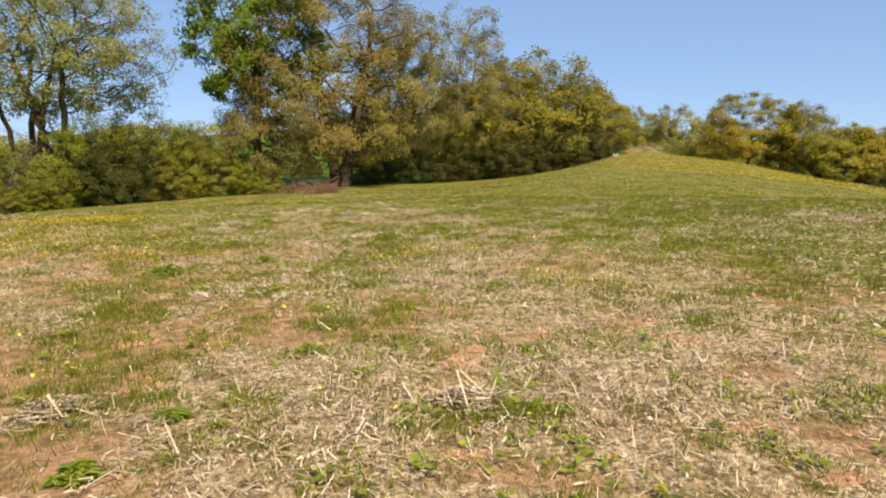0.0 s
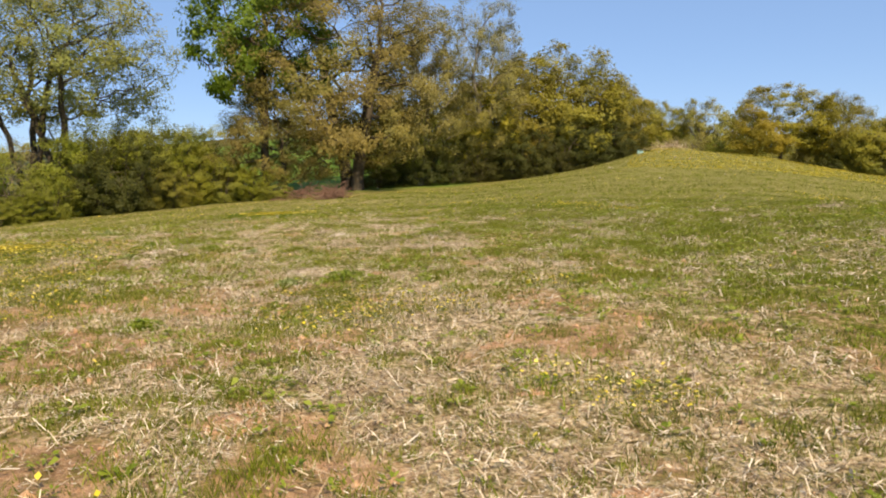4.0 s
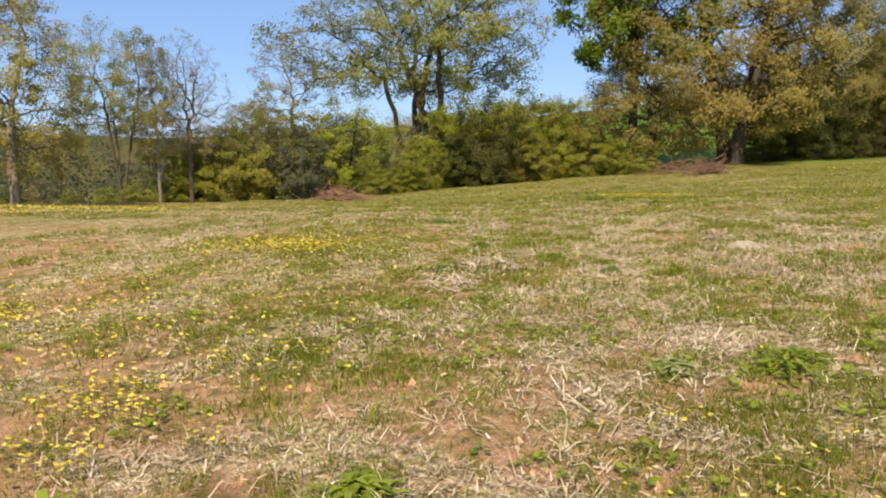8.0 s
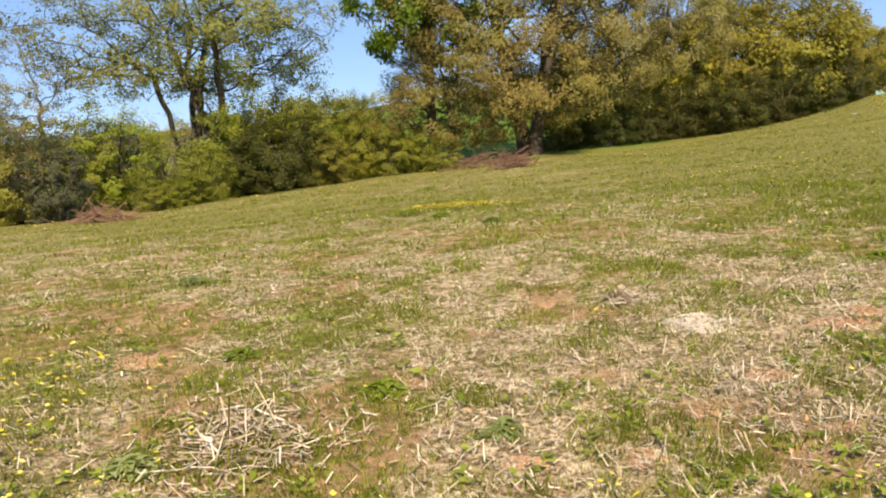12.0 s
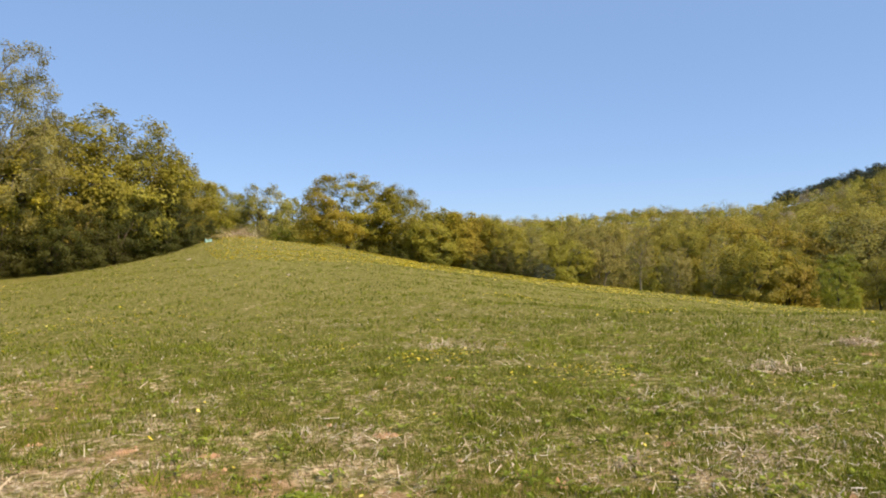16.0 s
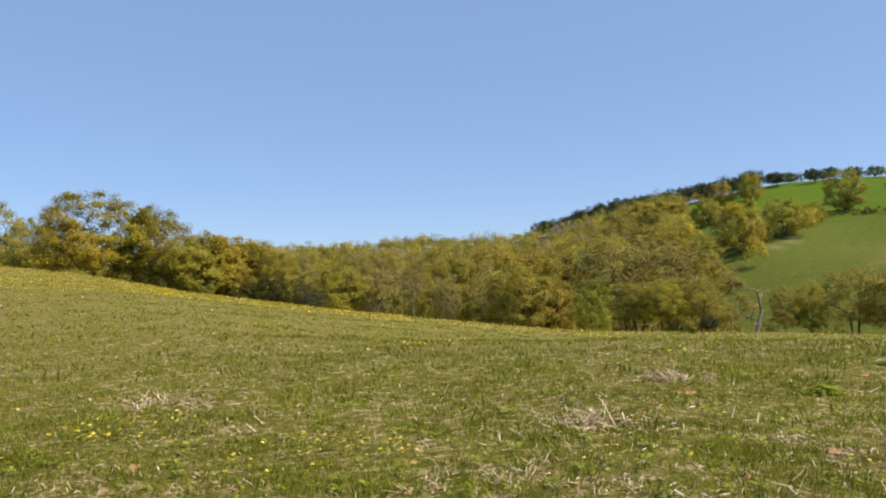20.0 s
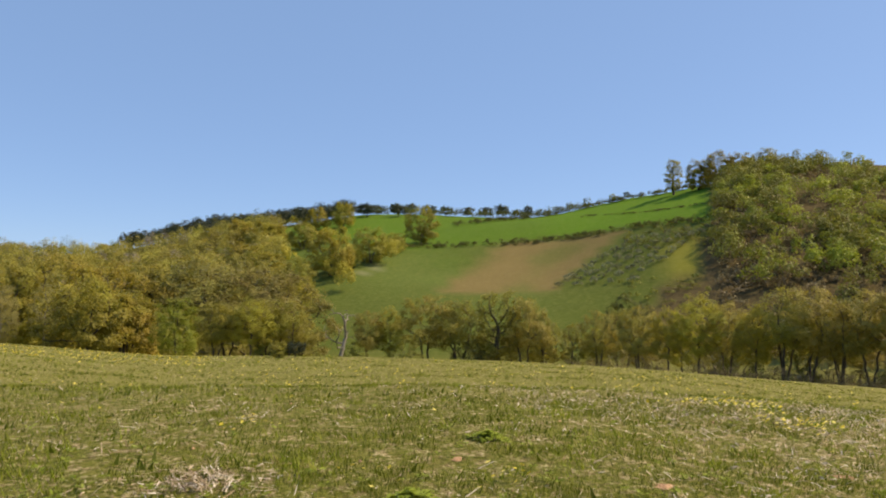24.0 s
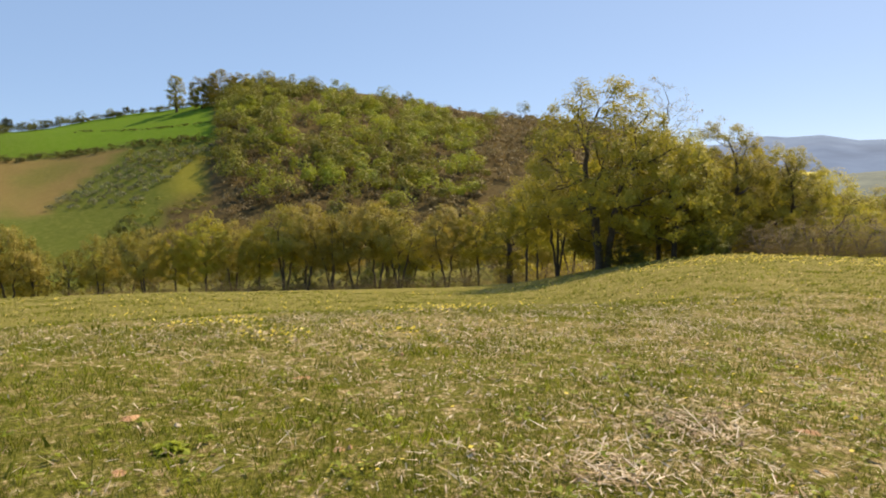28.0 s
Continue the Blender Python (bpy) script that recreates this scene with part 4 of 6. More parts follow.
plant(ROUND_FAR, 268.8, 69.7, 13.8, 5.6, 0.89, group="trees on the far hillside")
plant(GOLD_FAR, 317.1, 113.3, 11.3, 1.0, 0.83, group="trees on the far hillside")
plant(GOLD_FAR, 313.9, 124.3, 9.8, 2.7, 1.15, group="trees on the far hillside")
plant(GOLD_FAR, 261.8, 122.2, 10.4, 4.4, 1.00, group="trees on the far hillside")
plant(GOLD_FAR, 276.9, 142.0, 11.2, 6.1, 1.20, group="trees on the far hillside")
plant(GOLD_FAR, 226.6, 118.1, 9.2, 1.6, 1.20, group="trees on the far hillside")
plant(ROUND_FAR, 271.2, 149.6, 10.0, 3.3, 1.39, group="trees on the far hillside")
plant(GOLD_FAR, 209.6, 103.5, 8.4, 5.0, 1.32, group="trees on the far hillside")
plant(ROUND_FAR, 61.0, 40.7, 1.4, 0.4, 1.18, group="trees on the far hillside")
plant(PINE, 61.5, 39.5, 1.4, 2.1, 1.06, group="trees on the far hillside")
plant(PINE, 356.8, 113.6, 6.6, 3.8, 1.50, group="trees on the far hillside")
plant(PINE, 355.3, 97.8, 5.9, 5.5, 1.25, group="trees on the far hillside")
plant(IVY, 296.6, -21.5, 13.6, 0.9, 1.10, group="trees on the far hillside")
plant(ROUND_FAR, 289.4, -29.4, 11.2, 3.3, 1.00, group="trees on the far hillside")
plant(ROUND_FAR, 286.2, -35.8, 12.5, 1.6, 1.10, group="trees on the far hillside")
plant(ROUND_FAR, 282.7, -43.0, 9.8, 3.1, 1.10, group="trees on the far hillside")
plant(ROUND_FAR, 284.7, -51.8, 9.0, 3.5, 1.00, group="trees on the far hillside")
plant(PINE, 367.1, 152.6, 9.2, 0.7, 1.00, group="trees on the far hillside")
plant(PINE, 368.0, 161.7, 9.1, 5.4, 1.00, group="trees on the far hillside")
plant(PINE, 384.1, 122.7, 6.9, 1.8, 1.20, group="trees on the far hillside")
plant(PINE, 386.1, 115.1, 6.5, 2.8, 1.00, group="trees on the far hillside")
plant(PINE, 385.1, 106.5, 7.1, 0.4, 1.00, group="trees on the far hillside")
plant(PINE, 384.9, 98.2, 7.1, 0.0, 1.00, group="trees on the far hillside")
plant(PINE, 384.8, 88.7, 6.5, 1.2, 1.20, group="trees on the far hillside")
plant(PINE, 384.4, 79.3, 6.2, 2.1, 1.00, group="trees on the far hillside")
plant(PINE, 380.0, 67.6, 5.6, 5.8, 1.20, group="trees on the far hillside")
plant(PINE, 376.1, 58.1, 5.7, 5.6, 1.20, group="trees on the far hillside")
plant(PINE, 371.9, 49.3, 6.8, 3.0, 1.20, group="trees on the far hillside")
plant(PINE, 364.8, 36.2, 5.9, 2.9, 0.80, group="trees on the far hillside")
plant(PINE, 324.3, -6.4, 3.3, 4.2, 0.80, group="trees on the far hillside")
plant(ROUND_FAR, 327.7, -0.8, 3.8, 5.4, 0.80, group="trees on the far hillside")
# shrubs of the hedge
plant(B_FRESH, -45.5, 48.2, 5.1, 2.1, 1.00, group="shrubs of the hedge", category="bush")
plant(B_OLIVE, -44.4, 49.3, 4.6, 5.0, 1.00, group="shrubs of the hedge", category="bush")
plant(B_OLIVE, -43.3, 50.5, 5.7, 2.5, 1.00, group="shrubs of the hedge", category="bush")
plant(B_PALE, -42.8, 52.4, 7.7, 3.7, 1.00, group="shrubs of the hedge", category="bush")
plant(B_OLIVE, -40.7, 52.9, 6.7, 4.6, 1.00, group="shrubs of the hedge", category="bush")
plant(B_GREY, -37.0, 52.2, 5.4, 3.1, 1.00, group="shrubs of the hedge", category="bush")
plant(B_OLIVE, -38.8, 57.2, 6.8, 4.3, 1.00, group="shrubs of the hedge", category="bush")
plant(B_FRESH, -37.4, 58.2, 8.2, 4.4, 1.00, group="shrubs of the hedge", category="bush")
plant(B_BROWN, -36.5, 62.5, 7.5, 0.0, 1.00, group="shrubs of the hedge", category="bush")
plant(B_OLIVE, -32.0, 57.0, 5.0, 0.2, 1.00, group="shrubs of the hedge", category="bush")
plant(B_OLIVE, -29.5, 57.4, 3.6, 0.9, 1.10, group="shrubs of the hedge", category="bush")
plant(B_OLIVE, -31.1, 66.7, 9.0, 1.3, 1.00, group="shrubs of the hedge", category="bush")
plant(B_DEEP, -27.4, 60.8, 5.4, 1.3, 1.00, group="shrubs of the hedge", category="bush")
plant(B_DEEP, -25.6, 61.7, 6.2, 0.3, 1.00, group="shrubs of the hedge", category="bush")
plant(B_OLIVE, -27.0, 68.7, 8.1, 1.4, 1.00, group="shrubs of the hedge", category="bush")
plant(B_DEEP, -24.3, 63.3, 4.9, 3.8, 1.00, group="shrubs of the hedge", category="bush")
plant(B_OLIVE, -22.7, 62.9, 3.6, 5.6, 1.10, group="shrubs of the hedge", category="bush")
plant(B_FRESH, -21.7, 65.4, 4.8, 2.2, 1.00, group="shrubs of the hedge", category="bush")
plant(B_OLIVE, -19.3, 65.2, 3.7, 2.3, 1.07, group="shrubs of the hedge", category="bush")
plant(B_FRESH, -17.1, 65.9, 3.2, 2.6, 1.24, group="shrubs of the hedge", category="bush")
plant(B_OLIVE, -15.1, 65.4, 2.1, 4.3, 1.60, group="shrubs of the hedge", category="bush")
plant(B_FRESH, -29.8, 54.9, 2.4, 4.9, 1.60, group="shrubs of the hedge", category="bush")
plant(B_OLIVE, -31.2, 54.0, 2.0, 5.9, 1.60, group="shrubs of the hedge", category="bush")
plant(B_OLIVE, -24.7, 76.0, 6.2, 2.4, 1.00, group="shrubs of the hedge", category="bush")
plant(B_OLIVE, -43.2, 33.7, 0.9, 4.4, 1.60, group="shrubs of the hedge", category="bush")
plant(B_PALE, -44.1, 36.1, 1.5, 2.1, 1.60, group="shrubs of the hedge", category="bush")
plant(B_OLIVE, -44.7, 38.7, 1.0, 5.2, 1.60, group="shrubs of the hedge", category="bush")
plant(B_FRESH, -45.1, 41.5, 1.3, 1.4, 1.60, group="shrubs of the hedge", category="bush")
plant(B_OLIVE, -44.6, 43.7, 1.7, 5.5, 1.60, group="shrubs of the hedge", category="bush")
plant(B_FRESH, -45.7, 50.1, 4.5, 3.2, 1.00, group="shrubs of the hedge", category="bush")
plant(B_PALE, -44.1, 51.7, 4.9, 4.6, 1.00, group="shrubs of the hedge", category="bush")
plant(B_OLIVE, -45.6, 47.2, 1.6, 3.4, 1.60, group="shrubs of the hedge", category="bush")
# deep green shrubs here also darken the hedge foot, in place of its shade
plant(B_DEEP, -7.5, 74.7, 3.9, 2.0, 1.49, group="shrubs of the hedge", category="bush")
plant(B_DEEP, -5.4, 76.8, 4.8, 3.1, 1.21, group="shrubs of the hedge", category="bush")
plant(B_DEEP, -3.2, 77.9, 5.5, 0.3, 1.06, group="shrubs of the hedge", category="bush")
plant(B_DEEP, -0.6, 79.9, 4.3, 0.3, 1.32, group="shrubs of the hedge", category="bush")
plant(B_DEEP, 2.0, 81.8, 5.4, 3.3, 1.07, group="shrubs of the hedge", category="bush")
plant(B_DEEP, 4.4, 83.6, 3.8, 3.0, 1.53, group="shrubs of the hedge", category="bush")
plant(B_DEEP, 7.8, 87.2, 3.5, 5.2, 1.60, group="shrubs of the hedge", category="bush")
plant(B_FRESH, 11.4, 88.6, 4.4, 0.1, 1.00, group="shrubs of the hedge", category="bush")
plant(B_DEEP, 13.7, 91.3, 3.2, 3.5, 1.60, group="shrubs of the hedge", category="bush")
plant(B_DEEP, 17.4, 95.6, 4.8, 3.1, 1.20, group="shrubs of the hedge", category="bush")
plant(B_DEEP, 20.5, 98.9, 2.0, 3.8, 1.60, group="shrubs of the hedge", category="bush")
plant(B_FRESH, 33.3, 103.0, 2.1, 4.6, 1.60, group="shrubs of the hedge", category="bush")
plant(B_OLIVE, 29.5, 105.5, 1.5, 3.3, 1.60, group="shrubs of the hedge", category="bush")
plant(B_DEEP, 42.4, 92.0, 2.2, 3.5, 1.60, group="shrubs of the hedge", category="bush")
plant(B_DEEP, 49.7, 85.3, 2.7, 3.1, 1.46, group="shrubs of the hedge", category="bush")
plant(B_DEEP, 51.4, 82.7, 3.6, 3.9, 1.12, group="shrubs of the hedge", category="bush")
plant(B_DEEP, 52.8, 80.3, 3.1, 1.6, 1.28, group="shrubs of the hedge", category="bush")
plant(B_OLIVE, 46.1, 87.7, 2.9, 3.5, 1.37, group="shrubs of the hedge", category="bush")
plant(B_DEEP, 41.8, 89.2, 1.4, 4.2, 1.60, group="shrubs of the hedge", category="bush")
plant(B_GREY, 53.0, 77.5, 2.0, 1.2, 1.60, group="shrubs of the hedge", category="bush")
plant(B_DEEP, 49.2, -20.8, 2.2, 6.2, 1.60, group="shrubs of the hedge", category="bush")
plant(B_OLIVE, 48.4, -21.8, 1.4, 4.7, 1.60, group="shrubs of the hedge", category="bush")
plant(B_OLIVE, 46.2, -27.0, 2.0, 6.0, 1.60, group="shrubs of the hedge", category="bush")
plant(B_BROWN, 44.8, -30.9, 2.7, 1.8, 1.51, group="shrubs of the hedge", category="bush")
plant(B_BROWN, 43.4, -32.1, 3.0, 2.8, 1.31, group="shrubs of the hedge", category="bush")
plant(B_BROWN, 42.0, -33.2, 3.2, 1.6, 1.24, group="shrubs of the hedge", category="bush")
plant(B_BROWN, 40.7, -34.2, 3.3, 0.3, 1.20, group="shrubs of the hedge", category="bush")
plant(B_BROWN, 39.3, -35.1, 3.4, 0.1, 1.19, group="shrubs of the hedge", category="bush")
plant(B_BROWN, 37.9, -36.0, 3.2, 1.5, 1.23, group="shrubs of the hedge", category="bush")
plant(B_BROWN, 36.4, -37.0, 3.2, 5.4, 1.26, group="shrubs of the hedge", category="bush")
plant(B_OLIVE, 91.7, 43.2, 3.5, 1.0, 1.15, group="shrubs of the hedge", category="bush")
plant(B_OLIVE, 93.2, 37.3, 4.5, 4.3, 1.00, group="shrubs of the hedge", category="bush")
plant(B_DEEP, 94.5, 29.8, 4.7, 1.6, 1.00, group="shrubs of the hedge", category="bush")
plant(B_PALE, 100.7, 7.6, 5.9, 0.4, 1.00, group="shrubs of the hedge", category="bush")
plant(B_OLIVE, 99.1, -2.5, 5.6, 1.2, 1.00, group="shrubs of the hedge", category="bush")
plant(B_PALE, 94.9, -10.6, 4.9, 4.3, 1.00, group="shrubs of the hedge", category="bush")
plant(B_OLIVE, 92.4, -17.7, 4.9, 3.2, 1.00, group="shrubs of the hedge", category="bush")
plant(B_DEEP, 152.8, 6.9, 8.4, 3.4, 1.00, group="shrubs of the hedge", category="bush")
plant(B_DEEP, 157.5, 2.7, 5.0, 2.8, 1.00, group="shrubs of the hedge", category="bush")
# more dark leaves, likewise colouring in the shaded hedge foot
plant(B_DEEP, 5.6, 81.6, 4.8, 1.7, 1.19, group="shrubs of the hedge", category="bush")
plant(B_DEEP, 8.2, 83.3, 5.5, 3.1, 1.05, group="shrubs of the hedge", category="bush")
plant(B_DEEP, 10.9, 84.9, 5.6, 5.8, 1.00, group="shrubs of the hedge", category="bush")
plant(B_DEEP, 13.9, 87.4, 5.6, 1.3, 1.00, group="shrubs of the hedge", category="bush")
plant(B_DEEP, 16.6, 89.9, 5.6, 4.6, 1.00, group="shrubs of the hedge", category="bush")
plant(B_DEEP, 19.1, 92.4, 4.1, 1.6, 1.43, group="shrubs of the hedge", category="bush")
plant(B_OLIVE, 24.7, 100.1, 2.0, 1.2, 1.60, group="shrubs of the hedge", category="bush")
plant(B_PALE, 26.7, 99.5, 1.7, 2.0, 1.60, group="shrubs of the hedge", category="bush")
plant(B_PALE, 103.1, 12.4, 6.0, 0.6, 1.00, group="shrubs of the hedge", category="bush")
plant(B_PALE, 101.7, 0.4, 6.1, 5.9, 1.00, group="shrubs of the hedge", category="bush")
plant(B_OLIVE, 97.5, -8.8, 5.4, 2.3, 1.00, group="shrubs of the hedge", category="bush")
plant(B_PALE, 95.3, -15.7, 5.0, 1.1, 1.00, group="shrubs of the hedge", category="bush")
plant(B_OLIVE, 91.1, -20.7, 4.8, 0.0, 1.00, group="shrubs of the hedge", category="bush")
plant(B_PALE, 80.5, -24.5, 3.3, 0.4, 1.21, group="shrubs of the hedge", category="bush")
plant(B_OLIVE, 84.1, -21.8, 3.3, 1.3, 1.21, group="shrubs of the hedge", category="bush")
plant(B_PALE, 73.0, -25.3, 3.2, 2.6, 1.25, group="shrubs of the hedge", category="bush")
plant(B_OLIVE, 92.0, 54.6, 4.2, 3.8, 1.00, group="shrubs of the hedge", category="bush")
plant(B_PALE, 91.1, 61.4, 3.9, 6.2, 1.02, group="shrubs of the hedge", category="bush")
plant(B_OLIVE, 95.6, 50.9, 4.3, 5.6, 1.00, group="shrubs of the hedge", category="bush")
plant(B_FRESH, 24.2, 99.9, 2.7, 1.5, 1.46, group="shrubs of the hedge", category="bush")
plant(B_PALE, 30.5, 103.1, 2.7, 3.8, 1.50, group="shrubs of the hedge", category="bush")
plant(B_OLIVE, 37.5, 103.5, 3.4, 5.8, 1.17, group="shrubs of the hedge", category="bush")
plant(B_FRESH, -29.7, 63.0, 7.9, 0.6, 1.00, group="shrubs of the hedge", category="bush")
plant(B_FRESH, -28.2, 64.9, 7.2, 5.4, 1.00, group="shrubs of the hedge", category="bush")
plant(B_OLIVE, -26.7, 66.7, 6.8, 2.5, 1.00, group="shrubs of the hedge", category="bush")
plant(B_FRESH, -24.8, 69.6, 7.2, 4.9, 1.00, group="shrubs of the hedge", category="bush")
plant(B_OLIVE, -22.7, 68.2, 5.8, 2.0, 1.00, group="shrubs of the hedge", category="bush")
plant(B_FRESH, -20.8, 68.9, 4.7, 3.9, 1.00, group="shrubs of the hedge", category="bush")
plant(B_OLIVE, -24.2, 67.7, 6.4, 3.2, 1.00, group="shrubs of the hedge", category="bush")
plant(B_FRESH, -18.8, 69.5, 3.4, 0.7, 1.17, group="shrubs of the hedge", category="bush")

# ---- far woods, scrub and hedgerows: too many to count ----
rng_w = np.random.default_rng(77)


def crowns(spots, tall, wide, cards, size, material, name, label, category):
    """Many small far crowns as one mesh: each a lumpy heap of leaf clumps standing on the slope."""
    spots = np.asarray(spots, float)
    n = len(spots)
    h = tall * rng_w.uniform(0.65, 1.25, n)
    w = wide * rng_w.uniform(0.7, 1.3, n)
    lobes = 11
    d = rng_w.normal(0, 1, (n, lobes, 3))
    d[:, :, 2] = np.abs(d[:, :, 2]) * 1.1 - 0.35
    d /= np.linalg.norm(d, axis=2, keepdims=True)
    foot = height(spots[:, 0], spots[:, 1])
    mid = np.stack([spots[:, 0], spots[:, 1], foot + h * 0.46], 1)
    girth = np.stack([w * 0.5, w * 0.5, h * 0.54], 1)
    ball = mid[:, None] + d * girth[:, None] * rng_w.uniform(0.5, 0.74, (n, lobes, 1))
    fat = 0.36 * np.minimum(girth[:, None, :], girth[:, None, ::-1]) * rng_w.uniform(0.75, 1.3, (n, lobes, 1))
    k = np.repeat(np.arange(n), cards)
    j = rng_w.integers(0, lobes, len(k))
    e = rng_w.normal(0, 1, (len(k), 3)) + 0.5 * d[k, j] + (0, 0, 0.25)
    e /= np.linalg.norm(e, axis=1, keepdims=True)
    c = ball[k, j] + e * fat[k, j] * rng_w.uniform(0.72, 1.08, (len(k), 1))
    heart = 0.75 * ball[k, j] + 0.25 * mid[k]
    cards_v = leaf_cards(rng_w, c, size, size * 0.25, heart)
    me = quads_mesh(name, cards_v, material, 3)
    tone = rng_w.uniform(-0.46, 0.36, n)
    me.attributes.new("shade", "FLOAT", "POINT").data.foreach_set("value", np.repeat(tone[k], 3).astype(np.float32))
    return tagged(new(name, me), label, category, kind="stuff")


def scatter(az0, az1, u0, u1, count, clump=0.0):
    """Spots on the far slopes: between two azimuths and two shares of the way from valley to crest."""
    az = rng_w.uniform(az0, az1, count * 3)
    u = rng_w.uniform(u0, u1, count * 3)
    rv, rc = np.interp(az, _AZ, FAR_T[:, 0]), np.interp(az, _AZ, FAR_T[:, 2])
    r = rv + (rc - rv) * u
    x, y = CX - np.sin(np.radians(az)) * r, CY + np.cos(np.radians(az)) * r
    if clump:
        keep = np.sin(x * 0.06 + 1) * np.sin(y * 0.07 + 2) + 0.5 * np.sin(x * 0.17 + y * 0.11) + rng_w.normal(0, 0.25, len(x)) > clump
        x, y = x[keep], y[keep]
    return np.stack([x, y], 1)[:count]


def band(a, b, count, jitter):
    """Spots along a line on the slope, from (azimuth, share) to (azimuth, share)."""
    t = rng_w.random(count)
    az, u = a[0] + (b[0] - a[0]) * t, a[1] + (b[1] - a[1]) * t + rng_w.normal(0, jitter, count)
    rv, rc = np.interp(az, _AZ, FAR_T[:, 0]), np.interp(az, _AZ, FAR_T[:, 2])
    r = rv + (rc - rv) * u
    return np.stack([CX - np.sin(np.radians(az)) * r, CY + np.cos(np.radians(az)) * r], 1)


both = lambda *a: np.concatenate(a)  # noqa: E731
crowns(both(scatter(-66, -34, -0.1, 0.35, 240), scatter(-68, -50, 0.3, 0.86, 300), scatter(-50, -34, 0.3, 1.0, 300)), 8.5, 8.6, 360, 0.3, LEAF_AMBER, "woodland", "golden-green spring woodland filling the valley", "woodland")
crowns(both(scatter(-68, -34, -0.05, 0.88, 280), scatter(-74, -66, 0.55, 0.85, 12)), 8.5, 8, 360, 0.3, LEAF_DULL, "woodland", "olive-green oaks among the valley woodland", "woodland")
crowns(scatter(-68, -36, 0.0, 0.9, 150), 8, 7, 337, 0.262, LEAF_TWIG, "woodland", "grey-brown trees still in bud among the valley woodland", "woodland")
crowns(scatter(-66, -36, 0.0, 1.0, 60), 7, 6, 405, 0.25, LEAF_FRESH, "woodland", "scattered fresh green trees in the valley woodland", "woodland")
crowns(both(band((-57.5, 1.0), (-73.5, 1.0), 170, 0.03), band((-58, 0.94), (-73, 0.95), 110, 0.02)), 8.5, 7.5, 405, 0.312, LEAF_PINE, "pine_belt", "dark pine belt along the ridge", "woodland")
crowns(both(band((-74, 1.0), (-91, 0.99), 95, 0.025), band((-44, 1.0), (-57, 1.0), 60, 0.02)), 4, 5, 105, 0.32, LEAF_DEEP, "ridge_hedge", "dark low trees along the ridge", "hedge")
# the scrubby hill above the row of slim trees
crowns(scatter(-128, -99.8, 0.05, 0.98, 1300), 2.4, 4.2, 72, 0.32, LEAF_BUD, "hill_scrub", "brown leafless scrub on the hillside", "scrub")
crowns(scatter(-150, -122, 0.0, 1.0, 680), 2.8, 4.2, 105, 0.304, LEAF_BUD, "hill_scrub", "brown scrub on the falling shoulder of the hill", "scrub")
crowns(both(scatter(-117, -99.8, 0.35, 0.95, 95, 0.1), scatter(-150, -104, 0.08, 0.98, 120, 0.3), scatter(-104, -100, 0.3, 1.0, 55)), 6.5, 7.5, 472, 0.268, LEAF_DULL, "hill_trees", "olive-green oaks scattered over the scrubby hill", "woodland")
crowns(both(scatter(-118, -100, 0.25, 0.9, 130, 0.0), scatter(-148, -110, 0.1, 0.9, 56, 0.3)), 6, 7, 472, 0.268, LEAF_HILL, "hill_trees", "fresh yellow-green oaks on the scrubby hill", "woodland")
crowns(both(scatter(-150, -128, 0.0, 0.7, 170, -0.2), scatter(-152, -120, -0.2, 0.12, 70)), 6.5, 7, 585, 0.237, LEAF_GOLD, "hill_trees", "golden oaks at the foot of the hill", "woodland")
crowns(both(band((-99.3, 0.48), (-93.5, 0.52), 70, 0.035), scatter(-99, -93, 0.16, 0.3, 40)), 1.2, 2.2, 69, 0.176, LEAF_DULL, "hill_scrub", "grey-green low scrub between the hill meadows", "scrub")
foot = np.linspace(0, 1, 130)
foot_az = -88 - 37 * foot + rng_w.normal(0, 0.4, 130)
foot_r = 92 - 12 * foot + rng_w.normal(0, 2.5, 130)
crowns(np.stack([CX - np.sin(np.radians(foot_az)) * foot_r, CY + np.cos(np.radians(foot_az)) * foot_r], 1), 2.0, 3.4, 165, 0.08, LEAF_BROWN, "undergrowth", "brown twiggy undergrowth between the slim valley trees", "scrub")
rows_az = np.concatenate([np.linspace(a, a + 5.4, 15) + rng_w.normal(0, 0.1, 15) for a in (-99.0, -97.7, -96.4, -95.2, -94.0)])
rows_u = np.tile(np.linspace(0.5, 0.29, 15), 5) + rng_w.normal(0, 0.004, 75)
rows_r = np.interp(rows_az, _AZ, FAR_T[:, 0]) * (1 - rows_u) + np.interp(rows_az, _AZ, FAR_T[:, 2]) * rows_u
crowns(np.stack([CX - np.sin(np.radians(rows_az)) * rows_r, CY + np.cos(np.radians(rows_az)) * rows_r], 1), 1.9, 2.5, 110, 0.2, LEAF_SAGE, "orchard_rows", "rows of grey-green young olive trees on the slope", "orchard")
# hedgerows between the far fields
crowns(both(band((-76, 0.52), (-93.7, 0.60), 150, 0.008), band((-93.7, 0.60), (-99.2, 0.54), 50, 0.012)), 1.6, 2.2, 69, 0.192, LEAF_DEEP, "hedgerow", "dark hedgerow below the green crop field", "hedge")
crowns(both(band((-81, 0.80), (-88, 0.95), 80, 0.012), band((-88, 0.95), (-98, 0.985), 110, 0.006)), 2.2, 3.0, 75, 0.224, LEAF_DEEP, "hedgerow", "hedgerow along the upper edge of the crop", "hedge")
